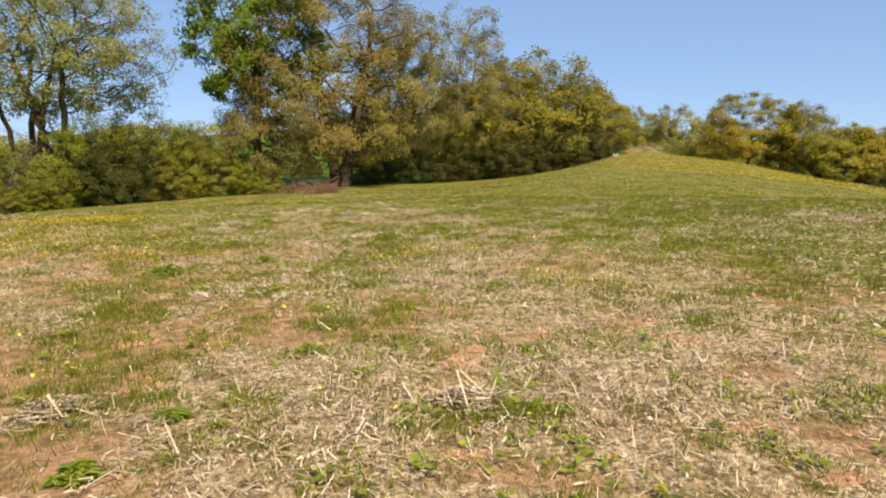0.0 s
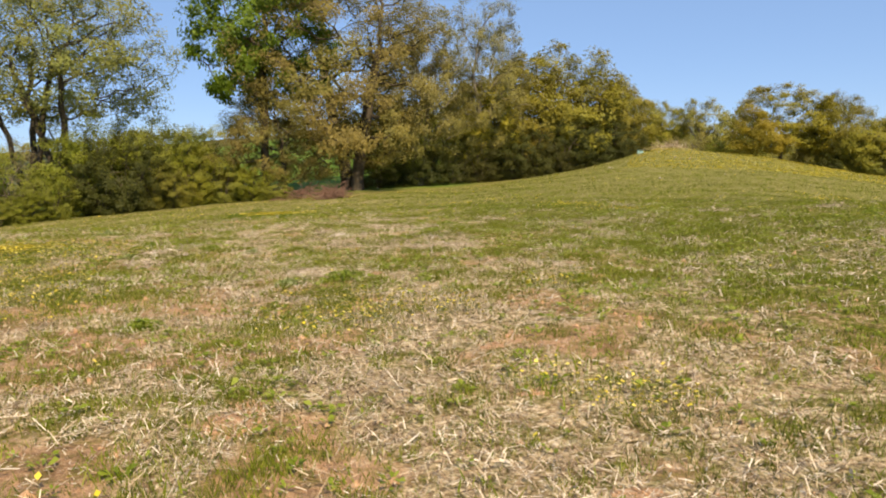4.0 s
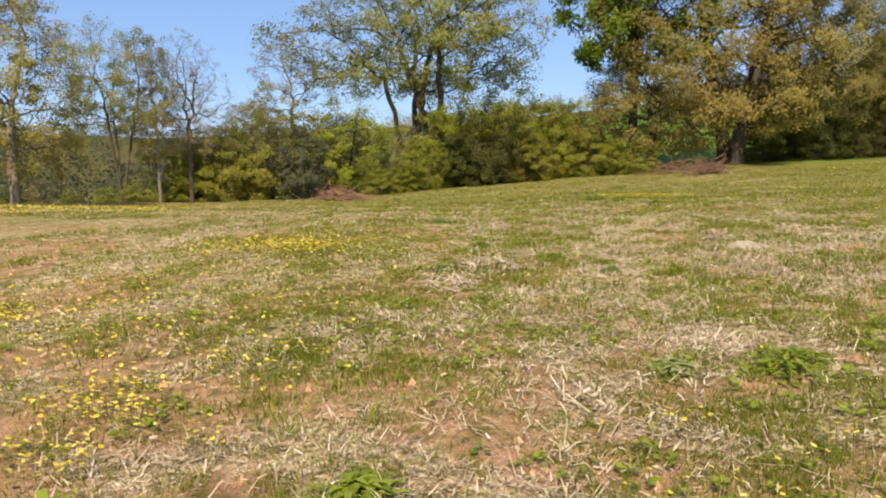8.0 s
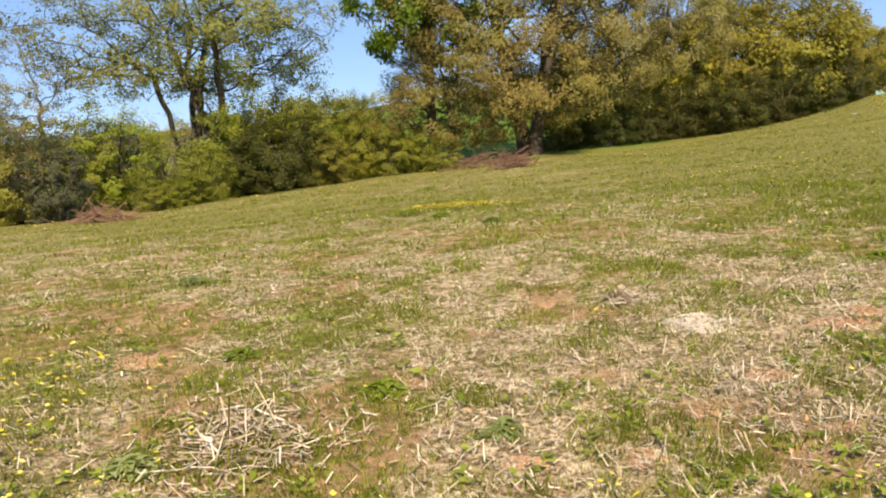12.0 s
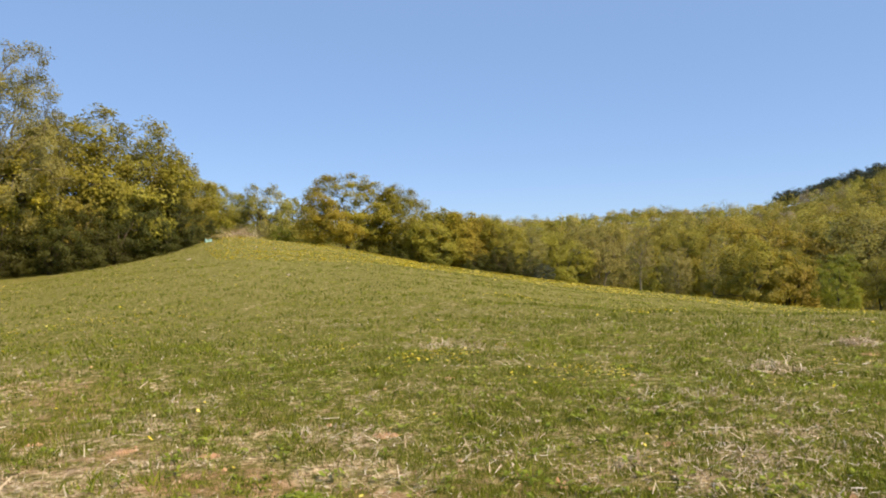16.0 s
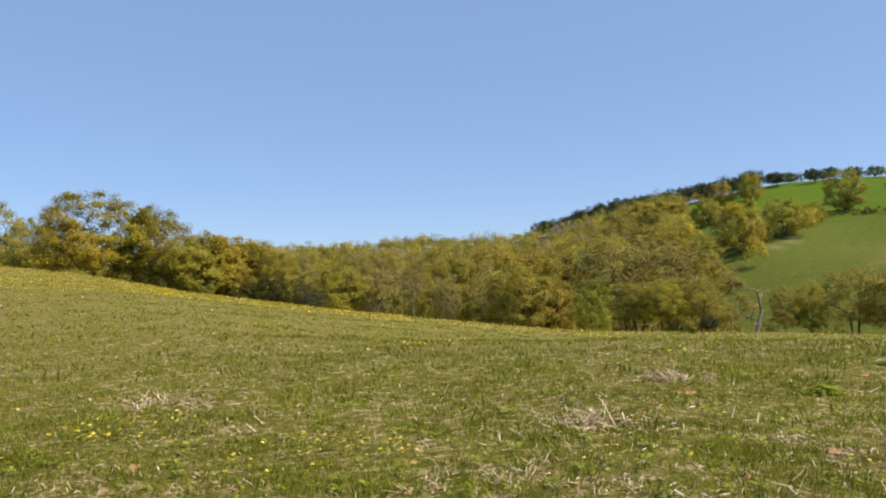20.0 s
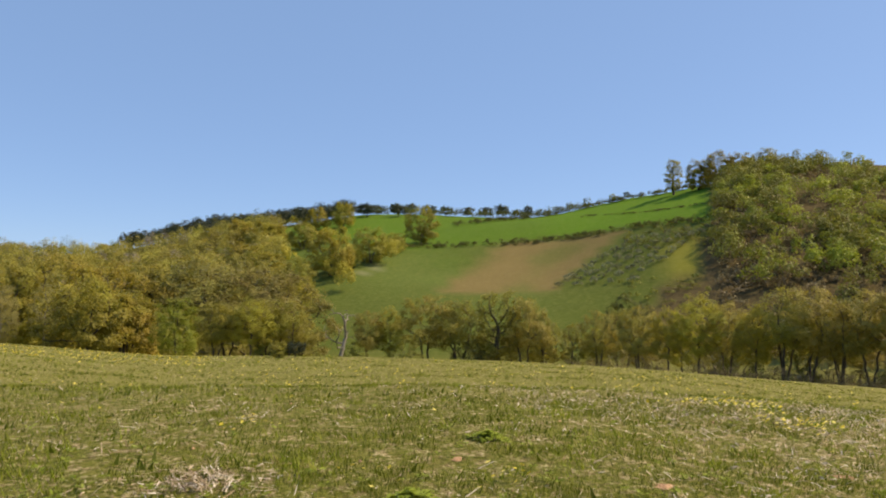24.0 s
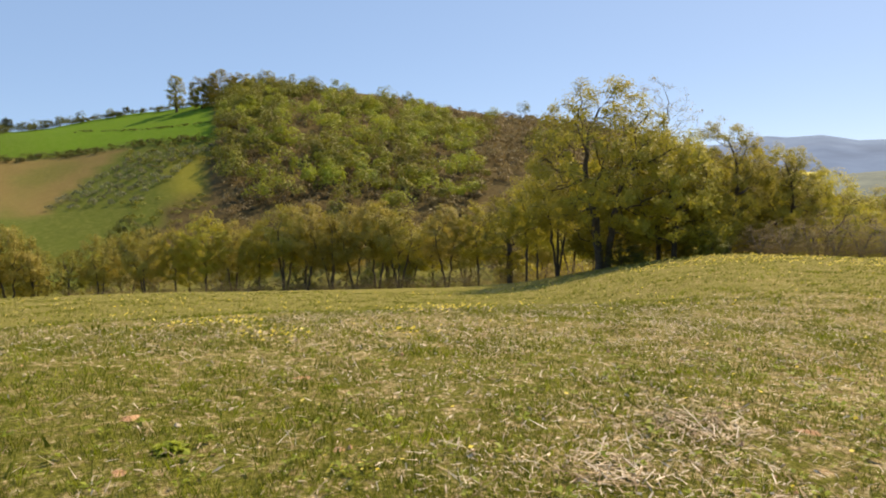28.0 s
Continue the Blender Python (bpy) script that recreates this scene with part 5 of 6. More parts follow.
crowns(band((-90.5, 0.79), (-99.2, 0.68), 60, 0.004), 0.6, 1.6, 45, 0.144, LEAF_DEEP, "field_strip", "dark strip of rough growth across the crop", "hedge")
crowns(both(band((-66, 0.5), (-70, 0.2), 14, 0.05), band((-69.5, 0.2), (-76.5, 0.47), 10, 0.03), scatter(-72, -66, 0.3, 0.75, 12)), 7, 8, 675, 0.25, LEAF_GOLD, "woodland_edge", "golden oaks along the edge of the hill pasture", "woodland")
# woods beyond the western hedge
crowns(both(scatter(30, 80, -0.15, 0.3, 220), scatter(36, 80, 0.3, 1.0, 420)), 8, 9, 180, 0.312, LEAF_GREY, "woodland", "dull grey-green woodland across the western valley", "woodland")
crowns(both(scatter(-34, 26, 0.45, 1.0, 330), scatter(24, 36, 0.1, 1.0, 120)), 7, 8, 202, 0.281, LEAF_OLIVE, "woodland", "olive woodland on the rise beyond the oak", "woodland")
crowns(scatter(-34, -6, -0.2, 0.5, 130), 6.5, 8, 585, 0.15, LEAF_OLIVE, "woodland", "oak woodland behind the brow of the field", "woodland")

# ---- bare soil, stones, weeds, straw and flowers ----
SOIL = rough_material("red_soil", [(0.25, (0.28, 0.15, 0.082)), (0.5, (0.5, 0.3, 0.175)), (0.75, (0.63, 0.42, 0.27))], 6, 55, 0.9, 0.02)
BANK = rough_material("overgrown_earth", [(0.3, (0.12, 0.11, 0.04)), (0.5, (0.24, 0.205, 0.085)), (0.75, (0.38, 0.32, 0.17))], 3, 40, 0.8, 0.03)
CHALK = rough_material("chalky_stone", [(0.25, (0.34, 0.28, 0.22)), (0.5, (0.48, 0.42, 0.34)), (0.75, (0.62, 0.56, 0.48))], 8, 40, 0.25, 0.01)
WEED_LEAF = island_material("weed_leaf", [(0.0, (0.18, 0.25, 0.03)), (0.5, (0.3, 0.38, 0.05)), (1.0, (0.45, 0.52, 0.1))], 0.45, 0.5)
WEED_DARK = island_material("dark_weed_leaf", [(0.0, (0.14, 0.19, 0.025)), (0.5, (0.23, 0.3, 0.045)), (1.0, (0.34, 0.42, 0.08))], 0.4)
WEED_BLUE = island_material("blue_green_weed_leaf", [(0.0, (0.18, 0.23, 0.07)), (0.5, (0.28, 0.34, 0.11)), (1.0, (0.4, 0.46, 0.19))], 0.4)
WEED_PALE = island_material("pale_weed_leaf", [(0.0, (0.26, 0.32, 0.1)), (0.5, (0.4, 0.46, 0.19)), (1.0, (0.54, 0.59, 0.3))], 0.4)
STRAW = island_material("straw", [(0.0, (0.13, 0.088, 0.052)), (0.32, (0.4, 0.295, 0.185)), (0.68, (0.71, 0.585, 0.42)), (1.0, (0.96, 0.89, 0.76))], 0.0, 0.7)
HUSK = island_material("maize_husk", [(0.0, (0.4, 0.3, 0.2)), (0.4, (0.66, 0.55, 0.41)), (1.0, (0.9, 0.82, 0.69))], 0.15, 0.65)
PETAL = island_material("yellow_petal", [(0.0, (0.72, 0.56, 0.05)), (0.5, (0.84, 0.7, 0.1)), (1.0, (0.92, 0.82, 0.25))], 0.25, 0.6)
STALK = island_material("flower_stalk", [(0.0, (0.08, 0.12, 0.02)), (1.0, (0.17, 0.22, 0.05))], 0.2)
DEADWOOD = rough_material("dead_wood", [(0.25, (0.11, 0.06, 0.04)), (0.5, (0.24, 0.14, 0.1)), (0.75, (0.36, 0.24, 0.18))], 2, 30, 0.5, 0.01)
rng_s = np.random.default_rng(23)


def lump(name, material, x, y, radius, tall, label, category, group, crumbs=0, rings=7, sides=18):
    """A low uneven heap with crumbs lying on and round it."""
    v, f = [], []
    ph = rng_s.uniform(0, 6.28, 6)
    for i in range(rings + 1):
        s = i / rings
        for j in range(sides):
            a = 2 * math.pi * j / sides
            wob = 1 + 0.22 * math.sin(2 * a + ph[0]) + 0.16 * math.sin(3 * a + ph[1]) + 0.1 * math.sin(5 * a + ph[2])
            r = radius * s * wob
            px, py = x + r * math.cos(a), y + 0.85 * r * math.sin(a)
            top = tall * (1 - s ** 1.5) * (0.75 + 0.25 * math.sin(4 * a + ph[3] + 5 * s)) + 0.2 * tall * rng_s.uniform(-0.5, 0.5) * (s < 0.95)
            v.append((px, py, float(height(px, py)) + (top if s < 1 else -0.03)))
    for i in range(rings):
        for j in range(sides):
            k = (j + 1) % sides
            f.append((i * sides + j, (i + 1) * sides + j, (i + 1) * sides + k, i * sides + k))
    ob = thing(name, label, category, group=group)
    part_of("mound", mesh_of("mound", v, f, material, True), ob)
    if crumbs:
        part_of("debris", pebbles(x, y, radius, crumbs, min(0.05, radius * 0.1) * (0.6 if crumbs > 200 else 1.0), tall, material), ob)["kind"] = "stuff"
    return ob


def pebbles(x, y, radius, count, size, lift, material):
    """Small angular lumps round a spot, joined."""
    base = np.array([(1, 0, 0), (-1, 0, 0), (0, 1, 0), (0, -1, 0), (0, 0, 1), (0, 0, -1)], float)
    tri = [(0, 2, 4), (2, 1, 4), (1, 3, 4), (3, 0, 4), (2, 0, 5), (1, 2, 5), (3, 1, 5), (0, 3, 5)]
    v, f = [], []
    for n in range(count):
        r, a = radius * rng_s.uniform(0, 1.15) ** 0.7, rng_s.uniform(0, 6.28)
        px, py = x + r * math.cos(a), y + r * math.sin(a)
        s = size * rng_s.uniform(0.25, 1.0) ** 1.6
        pz = float(height(px, py)) + s * 0.3 + max(0.0, lift * (1 - (r / radius) ** 1.5))
        q = base * rng_s.uniform(0.6, 1.3, (6, 3)) * s * (1, 1, 0.7)
        c, d = math.cos(a * 3), math.sin(a * 3)
        for w in q:
            v.append((px + w[0] * c - w[1] * d, py + w[0] * d + w[1] * c, pz + w[2]))
        f += [tuple(n * 6 + t for t in face) for face in tri]
    return mesh_of("debris", v, f, material)


def bare_soil(x, y, radius):
    lump("soil_mound", SOIL, x, y, min(radius * 1.05, 1.2), min(0.022, 0.01 + 0.02 * radius), "low crumbly mound of bare red soil", "soil mound", "bare soil patches", crumbs=60)


def white_stone(x, y, radius):
    if radius > 0.25:
        lump("chalk_heap", CHALK, x, y, radius * 0.9, 0.07, "small heap of crumbled whitish chalk stone", "stone heap", "pale stones", crumbs=320)
        return
    ob = thing("white_stone", "pale weathered stone lying in the grass", "stone", group="pale stones")
    part_of("stone", pebbles(x, y, 0.03, 2, max(0.05, min(radius * 1.1, 0.16)), 0.01, CHALK), ob)


def weed(x, y, radius, kind):
    """A rosette of broad leaves: thick in the middle, arching outwards."""
    leaf = {"leafy": WEED_LEAF, "dark": WEED_DARK, "blue": WEED_BLUE, "pale": WEED_PALE}[kind]
    label = {"leafy": "clump of bright green broad-leaved weeds", "dark": "dark green clump of meadow weeds", "blue": "grey-green thistle-like weed clump", "pale": "pale green rosette of downy leaves"}[kind]
    radius = radius * 0.85
    n = int(90 + 420 * min(radius, 0.9))
    quads = []
    for k in range(n):
        a, r = rng_s.uniform(0, 6.28), radius * rng_s.uniform(0, 1) ** 0.7 * rng_s.choice([0.75, 1.0, 1.25])
        px, py = x + r * math.cos(a), y + r * math.sin(a)
        h = min(0.2, 0.32 * radius + 0.03) * rng_s.uniform(0.3, 1.0) * (1.15 - r / radius * 0.7)
        g = float(height(px, py))
        L = rng_s.uniform(0.03, 0.065) * (1.0 if kind != "blue" else 1.4)
        w = L * (0.36 if kind != "blue" else 0.14)
        b = a + rng_s.uniform(-1.2, 1.2)
        d, s = np.array([math.cos(b), math.sin(b), 0]), np.array([-math.sin(b), math.cos(b), 0])
        c = np.array([px, py, g + h])
        up = np.array([0, 0, rng_s.uniform(-0.1, 0.9)])
        quads.append([c - d * L * 0.8, c + s * w + up * L * 0.5, c + d * L + up * L * 0.4 - np.array([0, 0, 0.25 * L]), c - s * w + up * L * 0.5])
        if k % 3 == 0:
            foot = np.array([px, py, g - 0.01])
            quads.append([foot - s * 0.004, foot + s * 0.004, c + s * 0.003, c - s * 0.003])
    ob = thing("weed_clump", label, "weed", group="weeds in the field")
    part_of("rosette", quads_mesh("rosette", np.array(quads), leaf), ob)["kind"] = "stuff"


def sticks(x, y, radius, count, long, wide, rise):
    """Flattened stalks strewn about a spot, as polygons."""
    r, a = radius * np.sqrt(rng_s.random(count)), rng_s.uniform(0, 6.28, count)
    px, py = x + r * np.cos(a), y + r * np.sin(a)
    turn, L = rng_s.uniform(0, 6.28, count), long * rng_s.uniform(0.3, 1.0, count)
    tip = rise * np.abs(rng_s.normal(0, 1, count)) * L
    d = np.stack([np.cos(turn) * L / 2, np.sin(turn) * L / 2, tip / 2], 1)
    s = np.stack([-np.sin(turn), np.cos(turn), rng_s.uniform(-0.6, 0.6, count)], 1) * (wide * rng_s.uniform(0.5, 1.0, count) / 2)[:, None]
    c = np.stack([px, py, height(px, py) + 0.012 + tip / 2 + rng_s.uniform(0, 0.03, count)], 1)
    return np.stack([c - d - s, c - d + s, c + d + s, c + d - s], 1)


def brush_pile(x, y, wide, deep, tall):
    """Cut branches thrown together."""
    ob = thing("brush_pile", "heap of dead reddish-brown cut branches under the hedge", "brush pile", group="brush piles")
    tubes = Tubes()
    for k in range(150):
        px, py = x + rng_s.normal(0, wide / 3.2), y + rng_s.normal(0, deep / 3.2)
        g = float(height(px, py))
        a, L = rng_s.uniform(0, 6.28), rng_s.uniform(0.7, 2.2)
        z = g + tall * rng_s.uniform(0, 1) * math.exp(-(((px - x) / wide) ** 2 + ((py - y) / deep) ** 2) * 3)
        d = Vector((math.cos(a), math.sin(a), rng_s.normal(0, 0.35)))
        p = Vector((px, py, z))
        tubes.add([p - d * L / 2, p + Vector((0, 0, rng_s.normal(0, 0.08))), p + d * L / 2 + Vector((0, 0, rng_s.normal(0, 0.15)))], [rng_s.uniform(0.012, 0.035), 0.018, 0.006], 4)
    part_of("branch_tangle", mesh_of("branch_tangle", tubes.v, tubes.f, DEADWOOD, True), ob)["kind"] = "stuff"


def earth_bank(x, y, radius, tall):
    """A low bank of spoil, overgrown with dry stalks."""
    ob = lump("earth_bank", BANK, x, y, radius, tall * 0.55, "low bank of pale earth overgrown with dry stalks", "earth bank", "earth banks on the brow", crumbs=90)
    q = []
    for k in range(26):
        a, r = rng_s.uniform(0, 6.28), radius * rng_s.random() ** 0.6
        tuft = sticks(x + r * math.cos(a), y + r * math.sin(a), 0.3, 26, 0.75, 0.02, 0.8)
        tuft[:, :, 2] += 0.4 * tall * max(0.0, 1 - (r / radius) ** 1.5)
        q.append(tuft)
    part_of("dry_stalks", quads_mesh("dry_stalks", np.concatenate(q), STRAW), ob)["kind"] = "stuff"


def straw_heap(x, y, radius):
    ob = thing("straw_tuft", "matted tuft of dry broken maize stalks", "straw", group="straw tufts")
    radius = min(radius, 0.8)
    q = np.concatenate([sticks(x, y, radius * 1.3, 170, 0.22, 0.01, 0.2), sticks(x, y, radius * 2.6, 190, 0.15, 0.009, 0.12), sticks(x, y, radius, 26, 0.24, 0.009, 0.6)])
    part_of("stalk_mat", quads_mesh("stalk_mat", q, STRAW), ob)["kind"] = "stuff"


def stake(x, y, tall):
    """A short split stake, a little askew."""
    ob = thing("wooden_stake", "short pale wooden stake standing in the field", "stake")
    tubes, g = Tubes(), float(height(x, y))
    tubes.add([(x, y, g - 0.05), (x + 0.01, y, g + tall * 0.6), (x + 0.015, y + 0.01, g + tall)], [0.02, 0.018, 0.013], 6)
    part_of("shaft", mesh_of("shaft", tubes.v, tubes.f, BARK_PALE), ob)


def plastic_sheet(x, y, wide):
    """A crumpled sheet lying on the bank."""
    v, f = [], []
    for i in range(8):
        for j in range(6):
            px, py = x + (i / 7 - 0.5) * wide + rng_s.normal(0, 0.03), y + (j / 5 - 0.5) * wide * 0.7 + rng_s.normal(0, 0.03)
            v.append((px, py, float(height(px, py)) + 0.02 + abs(rng_s.normal(0, 0.16)) * (0 < i < 7) * (0 < j < 5)))
    f = [(i * 6 + j, (i + 1) * 6 + j, (i + 1) * 6 + j + 1, i * 6 + j + 1) for i in range(7) for j in range(5)]
    ob = thing("plastic_sheet", "small crumpled pale teal plastic sheet on the bank", "plastic sheet")
    part_of("sheet", mesh_of("sheet", v, f, TEAL), ob)


TEAL = rough_material("teal_plastic", [(0.3, (0.12, 0.3, 0.3)), (0.7, (0.28, 0.46, 0.45))], 4, 30, 0.2, 0.01, 0.45)
plastic_sheet(20.4, 89.7, 0.7)
FLOWERS = []


def flowers(x, y, radius, count):
    """Where a drift of small yellow flowers grows."""
    FLOWERS.append((x, y, radius, count))


bare_soil(-2.43, 5.87, 0.17)
bare_soil(-0.75, 7.45, 0.20)
bare_soil(0.20, 5.12, 0.20)
bare_soil(0.09, 3.54, 0.10)
bare_soil(1.47, 6.29, 0.22)
bare_soil(4.30, 7.93, 0.17)
bare_soil(1.85, 3.36, 0.12)
bare_soil(1.66, 3.94, 0.15)
bare_soil(1.72, 5.70, 0.14)
bare_soil(-0.76, 7.45, 0.19)
bare_soil(0.79, 9.08, 0.11)
bare_soil(1.01, 7.99, 0.09)
bare_soil(2.10, 12.12, 0.12)
bare_soil(2.10, 9.71, 0.09)
bare_soil(-3.03, 14.05, 0.19)
bare_soil(-3.03, 10.76, 0.10)
bare_soil(-1.01, 12.11, 0.14)
bare_soil(-0.56, 12.86, 0.12)
bare_soil(-3.05, 14.21, 0.15)
bare_soil(-2.73, 15.19, 0.11)
bare_soil(-2.17, 15.26, 0.11)
bare_soil(-1.42, 16.33, 0.13)
bare_soil(-5.76, 16.69, 0.19)
bare_soil(-0.79, 17.30, 0.23)
bare_soil(-0.56, 17.65, 0.15)
bare_soil(-2.93, 18.21, 0.10)
bare_soil(-0.44, 21.85, 0.08)
bare_soil(0.07, 21.34, 0.08)
bare_soil(1.46, 21.05, 0.11)
bare_soil(1.68, 19.54, 0.06)
bare_soil(2.97, 19.32, 0.06)
bare_soil(6.16, 20.50, 0.09)
bare_soil(4.41, 21.02, 0.06)
bare_soil(3.14, 22.55, 0.07)
bare_soil(6.41, 18.65, 0.09)
bare_soil(10.38, 19.14, 0.07)
bare_soil(8.34, 20.50, 0.12)
bare_soil(9.82, 17.34, 0.08)
bare_soil(8.59, 18.24, 0.08)
bare_soil(10.80, 15.61, 0.09)
bare_soil(9.84, 17.31, 0.08)
bare_soil(8.50, 17.50, 0.07)
bare_soil(8.23, 16.10, 0.06)
bare_soil(7.18, 12.63, 0.09)
bare_soil(0.19, 5.43, 0.14)
bare_soil(1.74, 6.38, 0.19)
bare_soil(0.39, 5.97, 0.12)
bare_soil(-0.73, 7.74, 0.13)
bare_soil(-1.28, 5.09, 0.12)
bare_soil(-3.01, 14.13, 0.15)
bare_soil(-5.80, 16.57, 0.22)
bare_soil(-0.84, 14.45, 0.15)
bare_soil(1.96, 5.62, 0.13)
bare_soil(1.36, 6.59, 0.11)
white_stone(-1.76, 17.37, 0.28)
white_stone(13.54, 71.47, 0.26)
white_stone(12.63, 50.42, 0.14)
white_stone(18.19, 55.27, 0.15)
white_stone(20.96, 77.85, 0.22)
white_stone(20.48, 47.44, 0.13)
white_stone(146.07, 141.81, 0.86)
white_stone(12.59, 49.33, 0.15)
white_stone(9.40, 17.04, 0.04)
white_stone(1.97, 4.15, 0.02)
white_stone(-3.75, 14.00, 0.02)
weed(-0.88, 12.53, 0.33, "leafy")
weed(-1.55, 12.23, 0.17, "pale")
weed(-6.99, 27.99, 0.41, "dark")
weed(-6.01, 26.91, 0.31, "dark")
weed(-4.48, 24.49, 0.21, "dark")
weed(-7.31, 19.67, 0.28, "blue")
weed(-5.08, 16.74, 0.16, "dark")
weed(-3.71, 16.01, 0.15, "leafy")
weed(-2.88, 15.48, 0.11, "blue")
weed(-4.66, 14.83, 0.14, "pale")
weed(0.22, 19.91, 0.20, "leafy")
weed(-0.01, 18.19, 0.11, "leafy")
weed(9.07, 19.32, 0.21, "leafy")
weed(11.25, 18.94, 0.19, "leafy")
weed(8.79, 17.15, 0.12, "leafy")
weed(-3.28, 8.94, 0.34, "leafy")
weed(-2.39, 10.03, 0.22, "leafy")
weed(-0.97, 5.35, 0.13, "leafy")
weed(-1.52, 4.11, 0.10, "leafy")
weed(-1.73, 3.41, 0.12, "leafy")
weed(-10.51, 42.89, 0.66, "dark")
straw_heap(-4.33, 15.39, 0.27)
straw_heap(-4.14, 14.14, 0.20)
straw_heap(0.13, 4.18, 0.10)
straw_heap(-2.33, 4.29, 0.13)
straw_heap(-4.15, 15.13, 0.25)
straw_heap(4.96, 25.13, 0.41)
straw_heap(6.25, 20.55, 0.28)
straw_heap(9.03, 20.99, 0.23)
straw_heap(7.07, 14.66, 0.27)
straw_heap(7.60, 13.39, 0.29)
straw_heap(-2.28, 18.24, 0.12)
flowers(-6.31, 11.76, 1.50, 330)
flowers(-6.47, 14.80, 1.21, 150)
flowers(-3.76, 11.01, 0.39, 64)
flowers(-0.33, 10.21, 0.69, 130)
flowers(1.59, 7.73, 0.27, 80)
flowers(1.06, 8.13, 0.19, 32)
flowers(-2.46, 4.82, 0.17, 12)
flowers(-0.31, 3.85, 0.09, 8)
flowers(-7.72, 15.75, 1.00, 96)
flowers(-4.32, 10.22, 0.26, 48)
flowers(-0.53, 10.23, 0.25, 64)
flowers(0.01, 10.72, 0.37, 64)
flowers(1.51, 11.39, 0.22, 28)
flowers(0.48, 10.43, 0.14, 22)
flowers(-7.40, 15.28, 0.74, 144)
flowers(-29.43, 27.07, 2.87, 192)
flowers(-28.26, 31.21, 2.05, 96)
flowers(-3.94, 9.58, 0.20, 64)
flowers(-3.98, 10.10, 0.20, 35)
flowers(-3.31, 10.08, 0.10, 19)
flowers(-1.28, 11.31, 0.12, 14)
flowers(-0.54, 11.36, 0.14, 16)
flowers(-7.16, 11.46, 0.15, 19)
flowers(-3.96, 11.38, 0.12, 9)
flowers(-6.86, 15.22, 0.31, 64)
flowers(-6.40, 30.22, 0.68, 96)
flowers(-2.28, 14.71, 0.11, 11)
flowers(-1.22, 14.93, 0.10, 6)
flowers(-6.04, 29.07, 0.90, 67)
flowers(3.33, 23.12, 0.55, 38)
flowers(1.85, 36.81, 1.61, 57)
flowers(4.16, 21.52, 0.55, 48)
flowers(3.59, 23.63, 0.35, 22)
flowers(2.53, 19.18, 0.19, 7)
flowers(5.10, 19.70, 0.28, 9)
flowers(3.01, 25.41, 0.33, 13)
flowers(1.75, 21.14, 0.23, 7)
flowers(4.26, 21.61, 0.38, 38)
flowers(3.62, 23.57, 0.37, 28)
flowers(11.91, 27.48, 0.59, 24)
flowers(15.66, 36.46, 0.94, 28)
flowers(4.31, 23.75, 0.29, 7)
flowers(6.90, 19.87, 0.23, 7)
flowers(15.50, 15.63, 0.56, 24)
flowers(11.13, 21.59, 0.28, 9)
flowers(13.06, 15.34, 0.39, 13)
flowers(9.50, 19.77, 0.26, 5)
flowers(9.73, 18.54, 0.21, 5)
flowers(15.08, 15.82, 0.62, 38)
flowers(13.05, 15.41, 0.39, 24)
flowers(16.04, 11.40, 0.73, 48)
flowers(12.52, 13.59, 0.33, 15)
flowers(7.62, 16.24, 0.19, 5)
white_stone(18.70, 78.45, 0.16)
white_stone(21.28, 78.73, 0.22)
white_stone(13.68, 71.99, 0.24)
white_stone(19.38, 84.89, 0.16)
white_stone(22.26, 77.08, 0.14)
white_stone(21.88, 87.49, 0.2)
white_stone(23.47, 78.83, 0.14)
earth_bank(24.3, 96.7, 2.6, 1.3)
earth_bank(26.0, 96.1, 2.2, 0.9)
brush_pile(-11.54, 63.56, 4.08, 1.60, 1.10)
brush_pile(-29.93, 47.17, 3.15, 1.60, 0.90)
brush_pile(-8.64, 56.06, 1.74, 1.60, 0.80)
stake(4.42, 10.01, 0.3)

# ---- grass, straw and flowers of the field ----
rng_c = np.random.default_rng(41)
LINE = np.array([(0, 0), (0.4, 4), (-0.5, 7.5), (-1.6, 10.5), (-2.4, 13.5), (-1.5, 15.5), (0.3, 17.3), (3.2, 18)], float)   # the walked strip


def off_line(x, y):
    """Distance from the walked strip."""
    best = np.full(len(x), 1e9)
    for (ax, ay), (bx, by) in zip(LINE[:-1], LINE[1:]):
        t = np.clip(((x - ax) * (bx - ax) + (y - ay) * (by - ay)) / ((bx - ax) ** 2 + (by - ay) ** 2), 0, 1)
        best = np.minimum(best, np.hypot(x - ax - t * (bx - ax), y - ay - t * (by - ay)))
    return best


def field_spots(count, near, far, lean):
    """Random spots on the field, thick near the walk and thin far off."""
    d = near + (far - near) * rng_c.random(count) ** lean
    a = rng_c.uniform(0, 2 * math.pi, count)
    pick = rng_c.integers(0, len(LINE), count)
    x, y = LINE[pick, 0] + d * np.cos(a), LINE[pick, 1] + d * np.sin(a)
    r, az = np.hypot(x - CX, y - CY), np.degrees(np.arctan2(-(x - CX), y - CY))
    ok = (r < np.interp(az, _AZ, EDGE_T[:, 0]) + 1.5) & (off_line(x, y) >= near * 0.6) & ~((az > 75) | (az < -158)) | (r < 16)
    return x[ok], y[ok]


